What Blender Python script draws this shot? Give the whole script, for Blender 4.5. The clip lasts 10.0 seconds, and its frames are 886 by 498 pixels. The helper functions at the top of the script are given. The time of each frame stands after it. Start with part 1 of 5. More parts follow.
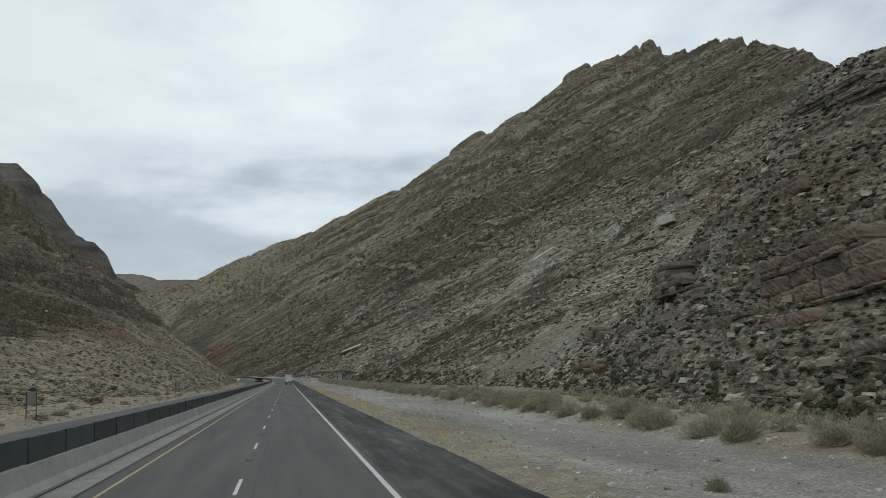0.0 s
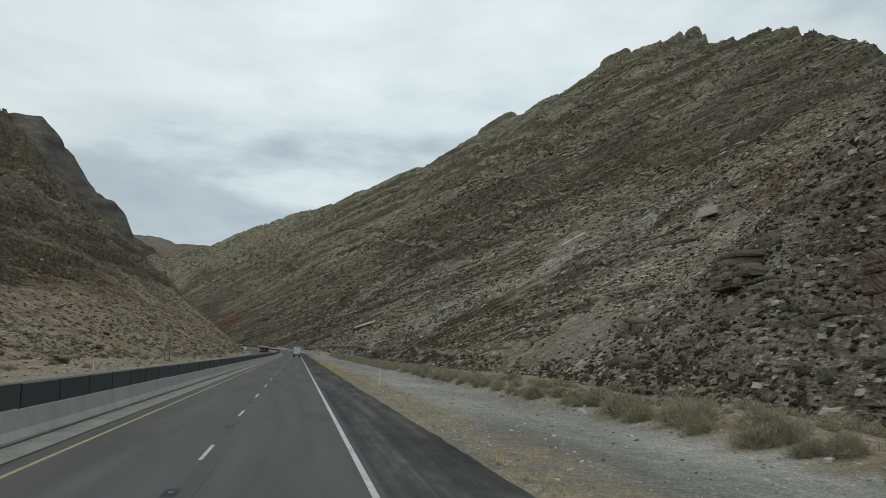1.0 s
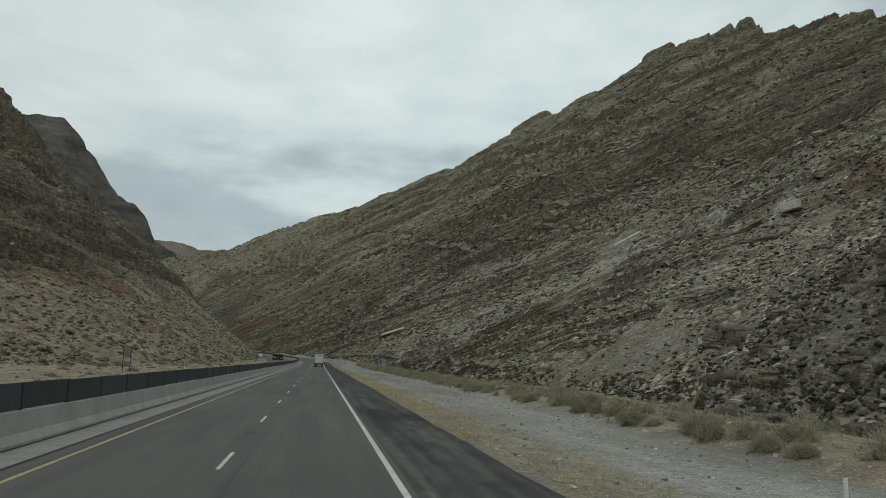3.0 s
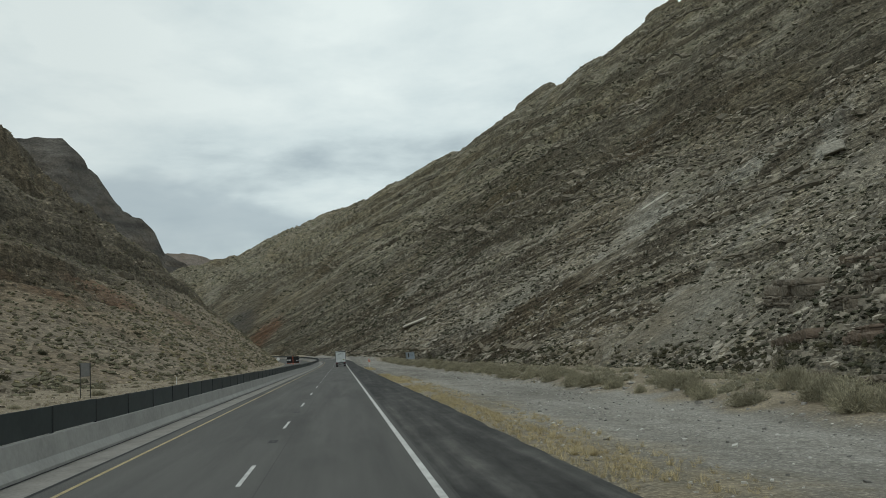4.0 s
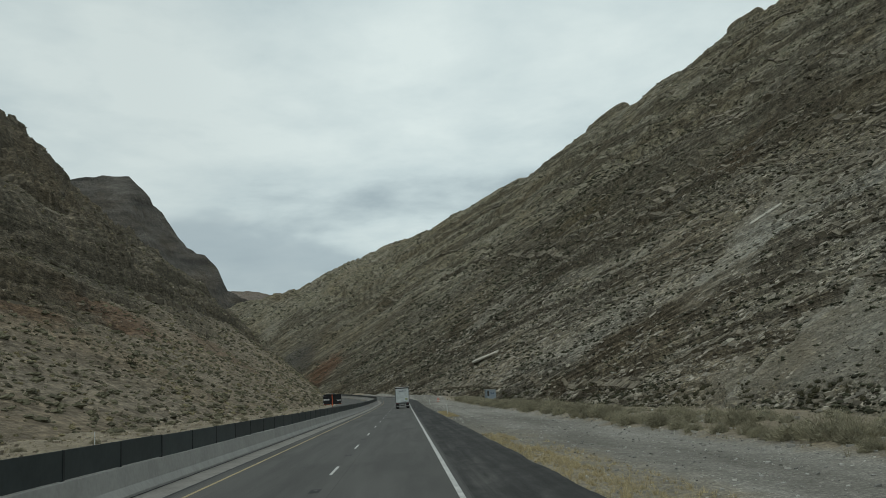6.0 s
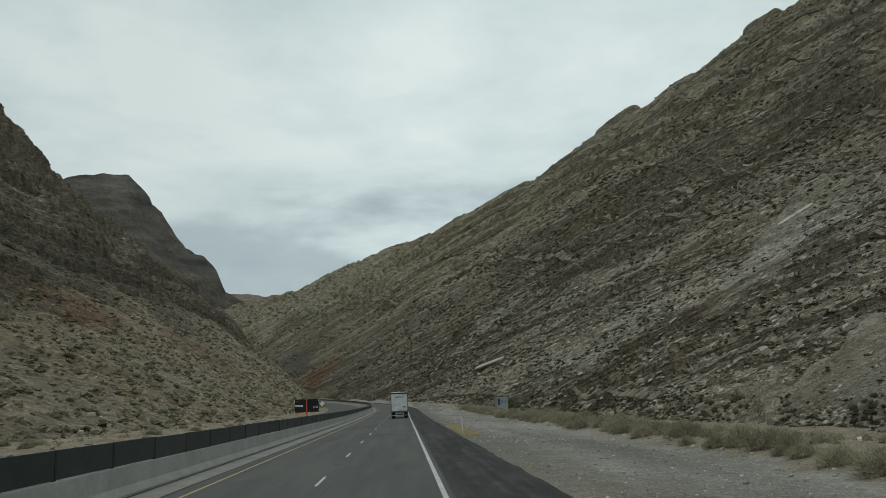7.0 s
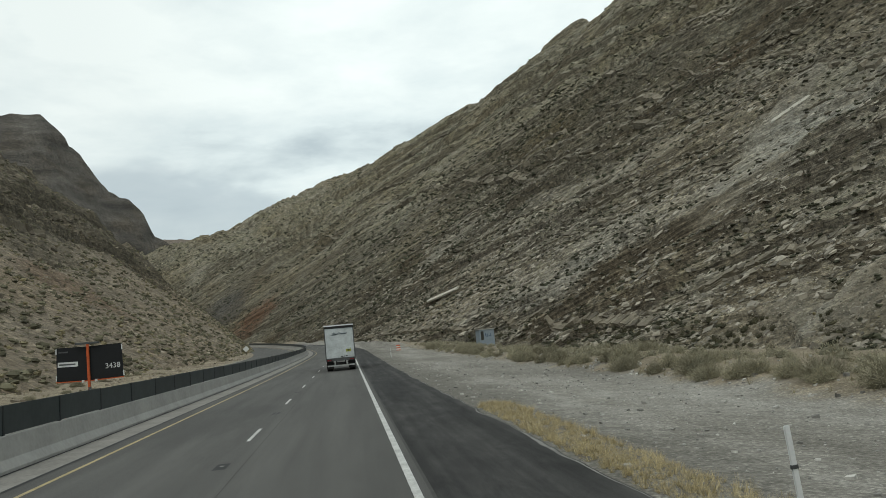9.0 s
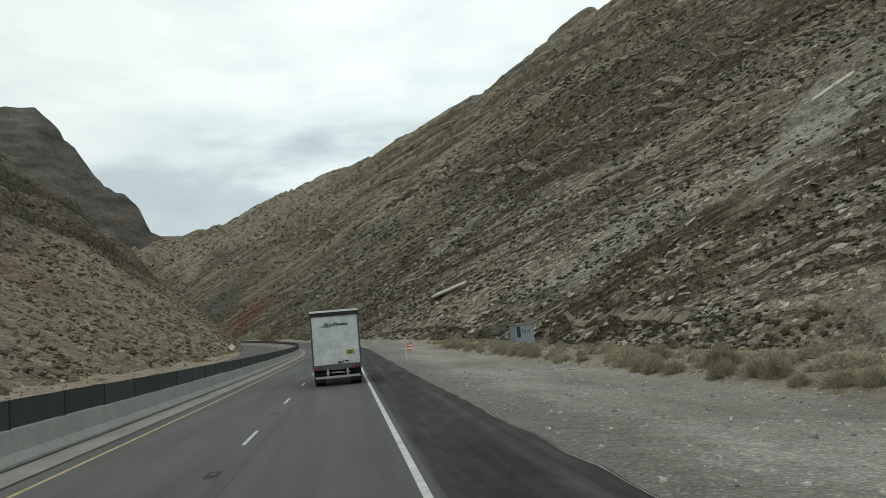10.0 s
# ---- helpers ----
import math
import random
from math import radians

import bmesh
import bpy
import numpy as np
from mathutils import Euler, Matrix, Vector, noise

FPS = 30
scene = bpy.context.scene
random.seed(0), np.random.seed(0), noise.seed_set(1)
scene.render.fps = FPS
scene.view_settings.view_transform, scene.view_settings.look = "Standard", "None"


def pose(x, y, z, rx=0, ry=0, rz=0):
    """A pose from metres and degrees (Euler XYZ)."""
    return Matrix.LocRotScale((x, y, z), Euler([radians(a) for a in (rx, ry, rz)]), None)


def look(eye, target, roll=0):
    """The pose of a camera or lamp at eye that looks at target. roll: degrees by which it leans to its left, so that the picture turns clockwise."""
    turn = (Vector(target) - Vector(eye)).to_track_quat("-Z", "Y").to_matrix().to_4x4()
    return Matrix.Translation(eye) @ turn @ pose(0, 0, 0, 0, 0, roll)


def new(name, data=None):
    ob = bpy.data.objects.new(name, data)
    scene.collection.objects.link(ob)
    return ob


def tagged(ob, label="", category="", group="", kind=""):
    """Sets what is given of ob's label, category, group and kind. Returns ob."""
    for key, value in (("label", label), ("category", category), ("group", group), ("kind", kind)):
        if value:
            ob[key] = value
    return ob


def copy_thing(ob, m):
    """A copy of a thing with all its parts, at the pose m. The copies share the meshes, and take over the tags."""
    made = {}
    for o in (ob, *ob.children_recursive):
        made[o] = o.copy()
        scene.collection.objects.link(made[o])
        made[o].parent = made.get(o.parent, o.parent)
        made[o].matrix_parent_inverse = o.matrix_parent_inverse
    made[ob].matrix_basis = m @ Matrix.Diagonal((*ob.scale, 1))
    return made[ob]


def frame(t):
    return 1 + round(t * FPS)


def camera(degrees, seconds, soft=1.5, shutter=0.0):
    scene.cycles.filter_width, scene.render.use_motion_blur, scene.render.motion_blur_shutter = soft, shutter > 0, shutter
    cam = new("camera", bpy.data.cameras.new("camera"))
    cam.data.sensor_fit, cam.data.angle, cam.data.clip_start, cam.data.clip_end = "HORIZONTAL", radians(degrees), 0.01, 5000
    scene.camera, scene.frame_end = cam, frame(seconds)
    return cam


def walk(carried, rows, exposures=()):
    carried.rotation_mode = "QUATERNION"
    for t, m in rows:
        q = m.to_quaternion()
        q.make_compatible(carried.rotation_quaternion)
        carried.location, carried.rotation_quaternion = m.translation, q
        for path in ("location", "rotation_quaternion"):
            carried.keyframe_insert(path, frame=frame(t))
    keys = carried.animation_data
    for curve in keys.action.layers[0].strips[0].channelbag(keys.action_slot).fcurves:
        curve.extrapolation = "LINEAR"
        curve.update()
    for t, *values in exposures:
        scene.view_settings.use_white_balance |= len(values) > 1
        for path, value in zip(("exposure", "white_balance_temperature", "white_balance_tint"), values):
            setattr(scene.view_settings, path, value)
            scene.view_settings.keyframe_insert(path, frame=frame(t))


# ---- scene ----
cam = camera(57.4, 10.0, soft=0.75)
PATH = [
    (0, (-0.479, -1.198, 2.798), (-0.089, 0.742, 3.087), -3.7),
    (0.5, (0.116, 12.433, 2.769), (0.475, 14.385, 3.012), -0.2),
    (1, (0.38, 26.112, 2.643), (0.727, 28.066, 2.893), 0.4),
    (1.5, (0.29, 39.879, 2.631), (0.539, 41.838, 2.944), 4.3),
    (2, (0.194, 53.677, 2.606), (0.365, 55.639, 2.953), 6.0),
    (2.5, (0.198, 67.507, 2.454), (0.375, 69.468, 2.802), 5.9),
    (2.7, (0.198, 73.076, 2.42), (0.429, 75.041, 2.717), 4.2),
    (3.8, (0.273, 103.981, 2.393), (0.546, 105.947, 2.645), -3.2),
    (4, (0.298, 109.588, 2.394), (0.562, 111.555, 2.642), -3.9),
    (4.5, (0.352, 123.566, 2.336), (0.552, 125.537, 2.61), -4.1),
    (5, (0.431, 137.533, 2.313), (0.628, 139.504, 2.587), -4.1),
    (5.5, (0.549, 151.567, 2.35), (0.696, 153.538, 2.66), -3.9),
    (5.7, (0.59, 157.195, 2.354), (0.713, 159.164, 2.683), -4.2),
    (6.8, (0.858, 188.239, 2.352), (0.969, 190.201, 2.723), -2.7),
    (7, (0.884, 193.853, 2.35), (0.996, 195.816, 2.719), -2.7),
    (7.5, (0.919, 207.788, 2.33), (1.034, 209.75, 2.702), -2.8),
    (7.7, (0.964, 213.367, 2.339), (1.085, 215.329, 2.707), -2.9),
    (8, (1.027, 221.75, 2.357), (1.256, 223.713, 2.663), -3.3),
    (8.5, (1.004, 235.782, 2.362), (1.268, 237.751, 2.592), -6.0),
    (9, (0.995, 249.884, 2.356), (1.246, 251.857, 2.565), -5.3),
    (9.5, (0.936, 264.023, 2.355), (1.19, 265.996, 2.565), -5.3),
    (10, (0.876, 278.134, 2.317), (1.128, 280.107, 2.522), -5.1),
]
walk(cam, [(t, look(eye, target, roll)) for t, eye, target, roll in PATH],
     [(0, -0.09, 6350, 12), (0.5, -0.2, 6370, 11), (1.0, -0.15, 6400, 10), (2.0, -0.3, 6500, 6), (2.7, -0.3, 6500, 6), (4.0, -0.17, 6500, 7), (5.0, -0.14, 6500, 7), (5.5, -0.3, 6420, 5), (7.5, -0.27, 6500, 6), (8.5, -0.1, 6600, 8),
      (9.0, 0.12, 6630, 8), (9.5, 0.2, 6630, 8), (10.0, 0.14, 6630, 8)])

# ---- sky and light: an overcast day ----
world = bpy.data.worlds.new("overcast sky")
scene.world = world
world.use_nodes = True
wn, wl = world.node_tree.nodes, world.node_tree.links
wn.clear()


def wnode(kind, **values):
    n = wn.new(kind)
    for k, v in values.items():
        n.inputs[k].default_value = v
    return n


sky = wn.new("ShaderNodeTexSky")
sky.sky_type, sky.sun_disc = "NISHITA", False
sky.sun_elevation, sky.sun_rotation = radians(48), radians(150)
sky.air_density, sky.dust_density = 1.0, 2.0
coord = wn.new("ShaderNodeTexCoord")
split = wn.new("ShaderNodeSeparateXYZ")
wl.new(coord.outputs["Generated"], split.inputs[0])
# the cloud deck as a flat layer: direction divided by height
lift = wn.new("ShaderNodeMath"); lift.operation = "ADD"; lift.inputs[1].default_value = 0.12
wl.new(split.outputs["Z"], lift.inputs[0])
floor_ = wn.new("ShaderNodeMath"); floor_.operation = "MAXIMUM"; floor_.inputs[1].default_value = 0.05
wl.new(lift.outputs[0], floor_.inputs[0])
dx = wn.new("ShaderNodeMath"); dx.operation = "DIVIDE"
dy = wn.new("ShaderNodeMath"); dy.operation = "DIVIDE"
wl.new(split.outputs["X"], dx.inputs[0]); wl.new(floor_.outputs[0], dx.inputs[1])
wl.new(split.outputs["Y"], dy.inputs[0]); wl.new(floor_.outputs[0], dy.inputs[1])
deck = wn.new("ShaderNodeCombineXYZ")
deck.inputs[2].default_value = 7.3
wl.new(dx.outputs[0], deck.inputs[0]); wl.new(dy.outputs[0], deck.inputs[1])
broad = wnode("ShaderNodeTexNoise", Scale=0.75, Detail=6.0, Roughness=0.52, Distortion=0.4)
fine = wnode("ShaderNodeTexNoise", Scale=2.8, Detail=7.0, Roughness=0.55, Distortion=0.15)
for n in (broad, fine):
    wl.new(deck.outputs[0], n.inputs["Vector"])
blend = wn.new("ShaderNodeMix"); blend.data_type = "FLOAT"; blend.inputs[0].default_value = 0.34
wl.new(broad.outputs["Fac"], blend.inputs[2]); wl.new(fine.outputs["Fac"], blend.inputs[3])
tone = wn.new("ShaderNodeValToRGB")
tone.color_ramp.elements[0].position, tone.color_ramp.elements[0].color = 0.37, (0.45, 0.53, 0.565, 1)
tone.color_ramp.elements[1].position, tone.color_ramp.elements[1].color = 0.61, (0.85, 0.925, 0.915, 1)
mid = tone.color_ramp.elements.new(0.485); mid.color = (0.68, 0.77, 0.785, 1)
wl.new(blend.outputs[0], tone.inputs[0])
# a darker, ragged bank of cloud low over the mountains
sway = wnode("ShaderNodeTexNoise", Scale=1.5, Detail=6.0, Roughness=0.55, Distortion=0.5)
stretch = wn.new("ShaderNodeMapping"); stretch.inputs["Scale"].default_value = (1.0, 1.0, 1.6)
wl.new(coord.outputs["Generated"], stretch.inputs[0]); wl.new(stretch.outputs[0], sway.inputs["Vector"])


def wmath(op, a, b):
    n = wn.new("ShaderNodeMath"); n.operation = op
    for slot, value in enumerate((a, b)):
        if hasattr(value, "is_linked"):
            wl.new(value, n.inputs[slot])
        else:
            n.inputs[slot].default_value = value
    return n.outputs[0]


def wrange(value, lo, hi):
    n = wn.new("ShaderNodeMapRange"); n.interpolation_type = "SMOOTHSTEP"
    n.inputs["From Min"].default_value, n.inputs["From Max"].default_value = lo, hi
    wl.new(value, n.inputs["Value"])
    return n.outputs[0]


height_ = wmath("ADD", split.outputs["Z"], wmath("MULTIPLY", wmath("SUBTRACT", sway.outputs["Fac"], 0.5), 0.75))
bank = wmath("MULTIPLY", wrange(height_, 0.10, 0.19), wmath("SUBTRACT", 1.0, wrange(height_, 0.22, 0.29)))
bank = wmath("MULTIPLY", bank, 0.72)
shade = wn.new("ShaderNodeMix"); shade.data_type = "RGBA"
wl.new(bank, shade.inputs[0]); wl.new(tone.outputs[0], shade.inputs[6]); shade.inputs[7].default_value = (0.43, 0.51, 0.555, 1)
# the deck is thinner, and so brighter, ahead over the right-hand mountain
thin = wn.new("ShaderNodeVectorMath"); thin.operation = "DOT_PRODUCT"; thin.inputs[1].default_value = Vector((0.2, 0.9, 0.38)).normalized()
wl.new(coord.outputs["Generated"], thin.inputs[0])
glow = wmath("ADD", 1.0, wmath("MULTIPLY", wrange(thin.outputs["Value"], 0.88, 1.0), 0.14))
lit = wn.new("ShaderNodeVectorMath"); lit.operation = "SCALE"
wl.new(shade.outputs[2], lit.inputs[0]); wl.new(glow, lit.inputs["Scale"])
clear = wn.new("ShaderNodeVectorMath"); clear.operation = "SCALE"; clear.inputs["Scale"].default_value = 0.09
wl.new(sky.outputs[0], clear.inputs[0])
cover = wn.new("ShaderNodeMix"); cover.data_type = "RGBA"; cover.inputs[0].default_value = 0.9
wl.new(clear.outputs[0], cover.inputs[6]); wl.new(lit.outputs[0], cover.inputs[7])
back = wn.new("ShaderNodeBackground"); back.inputs["Strength"].default_value = 1.0
wl.new(cover.outputs[2], back.inputs["Color"])
wout = wn.new("ShaderNodeOutputWorld")
wl.new(back.outputs[0], wout.inputs[0])

sun = new("sun", bpy.data.lights.new("sun", "SUN"))
sun.data.energy, sun.data.angle, sun.data.color = 0.7, radians(25), (1.0, 0.96, 0.9)
sun.matrix_world = look((-60, -120, 200), (0, 0, 0))

# ---- materials ----


def material(name, rough=0.9, metal=0.0):
    m = bpy.data.materials.new(name)
    m.use_nodes = True
    b = m.node_tree.nodes["Principled BSDF"]
    b.inputs["Roughness"].default_value, b.inputs["Metallic"].default_value = rough, metal
    b.inputs["Specular IOR Level"].default_value = 0.25
    return m, m.node_tree.nodes, m.node_tree.links, b


def tex(m, scale, detail=4.0, rough=0.55, stretch=(1, 1, 1), turn=(0, 0, 0), distortion=0.0, coords="Object"):
    """Noise in metres: scale is features per metre."""
    n, l = m.node_tree.nodes, m.node_tree.links
    c, p, t = n.new("ShaderNodeTexCoord"), n.new("ShaderNodeMapping"), n.new("ShaderNodeTexNoise")
    p.inputs["Scale"].default_value, p.inputs["Rotation"].default_value = stretch, turn
    t.inputs["Scale"].default_value, t.inputs["Detail"].default_value = scale, detail
    t.inputs["Roughness"].default_value, t.inputs["Distortion"].default_value = rough, distortion
    l.new(c.outputs[coords], p.inputs[0]); l.new(p.outputs[0], t.inputs["Vector"])
    return t.outputs["Fac"]


def pebbles(m, scale):
    """A random tone for every stone of that many to the metre."""
    n, l = m.node_tree.nodes, m.node_tree.links
    c, v, s = n.new("ShaderNodeTexCoord"), n.new("ShaderNodeTexVoronoi"), n.new("ShaderNodeSeparateColor")
    v.inputs["Scale"].default_value = scale
    l.new(c.outputs["Object"], v.inputs["Vector"]); l.new(v.outputs["Color"], s.inputs[0])
    return s.outputs[0]


def ramp_node(m, fac, stops):
    n, l = m.node_tree.nodes, m.node_tree.links
    r = n.new("ShaderNodeValToRGB")
    r.color_ramp.elements[0].position, r.color_ramp.elements[0].color = stops[0][0], (*stops[0][1], 1)
    r.color_ramp.elements[1].position, r.color_ramp.elements[1].color = stops[-1][0], (*stops[-1][1], 1)
    for pos, col in stops[1:-1]:
        r.color_ramp.elements.new(pos).color = (*col, 1)
    l.new(fac, r.inputs[0])
    return r.outputs[0]


def mix(m, fac, a, b, mode="MIX"):
    n, l = m.node_tree.nodes, m.node_tree.links
    x = n.new("ShaderNodeMix"); x.data_type, x.blend_type = "RGBA", mode
    for value, slot in ((fac, 0), (a, 6), (b, 7)):
        if hasattr(value, "is_linked"):
            l.new(value, x.inputs[slot])
        else:
            x.inputs[slot].default_value = value if slot == 0 else (*value, 1)
    return x.outputs[2]


def math_node(m, op, a, b=0.0):
    n, l = m.node_tree.nodes, m.node_tree.links
    x = n.new("ShaderNodeMath"); x.operation = op
    for value, slot in ((a, 0), (b, 1)):
        if hasattr(value, "is_linked"):
            l.new(value, x.inputs[slot])
        else:
            x.inputs[slot].default_value = value
    return x.outputs[0]


def window(m, fac, lo, hi):
    """0 below lo, 1 above hi."""
    n, l = m.node_tree.nodes, m.node_tree.links
    x = n.new("ShaderNodeMapRange"); x.interpolation_type = "SMOOTHSTEP"
    x.inputs["From Min"].default_value, x.inputs["From Max"].default_value = lo, hi
    l.new(fac, x.inputs["Value"])
    return x.outputs[0]


def bump(m, b, fac, strength, distance):
    n, l = m.node_tree.nodes, m.node_tree.links
    x = n.new("ShaderNodeBump")
    x.inputs["Strength"].default_value, x.inputs["Distance"].default_value = strength, distance
    l.new(fac, x.inputs["Height"])
    if b.inputs["Normal"].is_linked:
        l.new(b.inputs["Normal"].links[0].from_socket, x.inputs["Normal"])
    l.new(x.outputs[0], b.inputs["Normal"])


def plain(name, colour, rough=0.6, metal=0.0, vary=0.25, scale=3.0, relief=0.0, random_tint=0.0, island=0.0):
    """A painted or worn surface: base colour with grain and broader wear."""
    m, n, l, b = material(name, rough, metal)
    dark, light = [c * (1 - vary) for c in colour], [min(1, c * (1 + vary * 0.6)) for c in colour]
    f = math_node(m, "ADD", math_node(m, "MULTIPLY", tex(m, scale, 5), 0.6), math_node(m, "MULTIPLY", tex(m, scale * 9, 3), 0.4))
    c = ramp_node(m, f, [(0.3, dark), (0.7, light)])
    if random_tint:
        info = n.new("ShaderNodeObjectInfo")
        k = n.new("ShaderNodeMapRange")
        k.inputs["To Min"].default_value, k.inputs["To Max"].default_value = 1 - random_tint, 1 + random_tint
        l.new(info.outputs["Random"], k.inputs["Value"])
        v = n.new("ShaderNodeVectorMath"); v.operation = "SCALE"
        l.new(c, v.inputs[0]); l.new(k.outputs[0], v.inputs["Scale"])
        c = v.outputs[0]
    if island:
        geo = n.new("ShaderNodeNewGeometry")
        k = n.new("ShaderNodeMapRange")
        k.inputs["To Min"].default_value, k.inputs["To Max"].default_value = 1 - island, 1 + island
        l.new(geo.outputs["Random Per Island"], k.inputs["Value"])
        v = n.new("ShaderNodeVectorMath"); v.operation = "SCALE"
        l.new(c, v.inputs[0]); l.new(k.outputs[0], v.inputs["Scale"])
        c = v.outputs[0]
    l.new(c, b.inputs["Base Color"])
    if relief:
        bump(m, b, tex(m, scale * 9, 4), 0.6, relief)
    return m


def rock(name, bed, tones, scree, olive, spots=(), pale_bed=None, bed_scale=0.5, varnish=(0.098, 0.084, 0.064), zones=None, strike=(0.56, 0.83, 0), soil_share=0.62):
    """Bedded desert rock: tones change from bed to bed, scree and dry scrub soil lie in patches, ore stains have places of their own.
    zones: the colours of the massive brown cliff beds and of the khaki beds above them."""
    m, n, l, b = material(name, 0.95)
    c = n.new("ShaderNodeTexCoord")

    def mask(key):
        at = n.new("ShaderNodeAttribute"); at.attribute_name = key
        return at.outputs["Fac"]

    def across(direction):
        dot = n.new("ShaderNodeVectorMath"); dot.operation = "DOT_PRODUCT"
        dot.inputs[1].default_value = direction
        l.new(c.outputs["Object"], dot.inputs[0])
        return dot.outputs["Value"]

    height = mask("bed") if bed == "own" else across(bed)
    warp = math_node(m, "MULTIPLY", math_node(m, "SUBTRACT", tex(m, 0.05, 4), 0.5), 1.2)
    level = math_node(m, "ADD", height, warp)

    def layered(along, through_, detail, rough):
        """Noise drawn out along the beds."""
        line = n.new("ShaderNodeCombineXYZ")
        l.new(math_node(m, "MULTIPLY", level, through_), line.inputs[0])
        if along:
            l.new(math_node(m, "MULTIPLY", across(strike), along), line.inputs[1])
        t = n.new("ShaderNodeTexNoise")
        t.inputs["Scale"].default_value, t.inputs["Detail"].default_value, t.inputs["Roughness"].default_value = 1.0, detail, rough
        l.new(line.outputs[0], t.inputs["Vector"])
        return t.outputs["Fac"]

    beds = layered(0.012, bed_scale, 6.0, 0.66)
    loose, face = mask("scree"), mask("bare")
    col = ramp_node(m, beds, [(0.34, tones[0]), (0.45, tones[1]), (0.54, tones[2]), (0.65, tones[3])])
    if zones:
        brown, khaki = zones
        shade_ = ramp_node(m, beds, [(0.36, [v * 0.62 for v in brown]), (0.5, brown), (0.64, [v * 1.45 for v in brown])])
        col = mix(m, math_node(m, "MULTIPLY", mask("brown"), 0.8), col, shade_)
        shade_ = ramp_node(m, beds, [(0.36, [v * 0.5 for v in khaki]), (0.5, khaki), (0.64, [v * 1.4 for v in khaki])])
        col = mix(m, math_node(m, "MULTIPLY", mask("khaki"), 0.75), col, shade_)
    soil = mix(m, window(m, tex(m, 0.05, 6, 0.7), 0.42, 0.6), scree, olive)
    cover = math_node(m, "MULTIPLY", math_node(m, "SUBTRACT", soil_share, math_node(m, "MULTIPLY", mask("brown"), 0.4)), math_node(m, "SUBTRACT", 1.0, face))
    cover = math_node(m, "MULTIPLY", cover, window(m, tex(m, 0.16, 5, 0.7), 0.3, 0.56))
    col = mix(m, cover, col, soil)
    pale = ramp_node(m, tex(m, 0.12, 6, 0.7), [(0.35, [v * 0.62 for v in scree]), (0.65, [v * 0.92 for v in scree])])
    col = mix(m, math_node(m, "MULTIPLY", loose, 0.75), col, pale)
    for place, reach, tint, share in spots:
        near = n.new("ShaderNodeVectorMath"); near.operation = "DISTANCE"; near.inputs[1].default_value = place
        l.new(c.outputs["Object"], near.inputs[0])
        ragged = math_node(m, "ADD", near.outputs["Value"], math_node(m, "MULTIPLY", tex(m, 0.09, 5, 0.7), reach * 1.3))
        col = mix(m, math_node(m, "MULTIPLY", math_node(m, "SUBTRACT", 1.0, window(m, ragged, reach * 1.1, reach * 1.75)), share), col, tint)
    if pale_bed:
        band = mask("band")
        over = math_node(m, "ADD", band, math_node(m, "MULTIPLY", tex(m, 0.045, 5, 0.7), 7.0))
        strip_ = math_node(m, "MULTIPLY", window(m, band, pale_bed[0], pale_bed[0] + 0.5), math_node(m, "SUBTRACT", 1.0, window(m, over, pale_bed[0] + 6.0, pale_bed[0] + 9.5)))
        col = mix(m, math_node(m, "MULTIPLY", strip_, 0.6), col, pale_bed[1])
    # dark weathering on bare cliff faces
    col = mix(m, math_node(m, "MULTIPLY", face, 0.6), col, varnish)
    # broad drifts of browner and greyer rock
    col = mix(m, 0.75, col, ramp_node(m, tex(m, 0.014, 5, 0.62, distortion=0.6), [(0.38, (0.95, 0.9, 0.83)), (0.5, (0.97, 0.97, 0.98)), (0.62, (1.06, 1.09, 1.13))]), "MULTIPLY")
    # stones, weathering, gap and ledge shade painted dark: finer and calmer on the scree
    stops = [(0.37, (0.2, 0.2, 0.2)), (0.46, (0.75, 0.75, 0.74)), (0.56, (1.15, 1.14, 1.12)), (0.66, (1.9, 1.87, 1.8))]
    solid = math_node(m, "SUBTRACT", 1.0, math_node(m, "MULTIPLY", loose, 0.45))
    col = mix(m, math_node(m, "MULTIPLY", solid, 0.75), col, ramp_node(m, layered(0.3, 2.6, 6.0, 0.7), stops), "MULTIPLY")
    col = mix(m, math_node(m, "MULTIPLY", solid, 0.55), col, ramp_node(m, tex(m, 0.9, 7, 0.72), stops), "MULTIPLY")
    speck = ramp_node(m, tex(m, 0.28, 6, 0.75), [(0.38, (0.3, 0.3, 0.3)), (0.47, (0.82, 0.82, 0.82)), (0.54, (1, 1, 1)), (0.66, (1.45, 1.43, 1.38))])
    col = mix(m, math_node(m, "MULTIPLY", solid, 0.6), col, speck, "MULTIPLY")
    col = mix(m, 0.3, col, ramp_node(m, pebbles(m, 1.1), [(0.0, (0.4, 0.4, 0.39)), (0.5, (0.95, 0.95, 0.94)), (0.82, (1.15, 1.14, 1.12)), (1.0, (2.0, 1.97, 1.9))]), "MULTIPLY")
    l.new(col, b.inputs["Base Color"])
    bump(m, b, tex(m, 0.6, 9, 0.72), 1.0, 1.2)
    bump(m, b, beds, 0.9, 1.6)
    return m


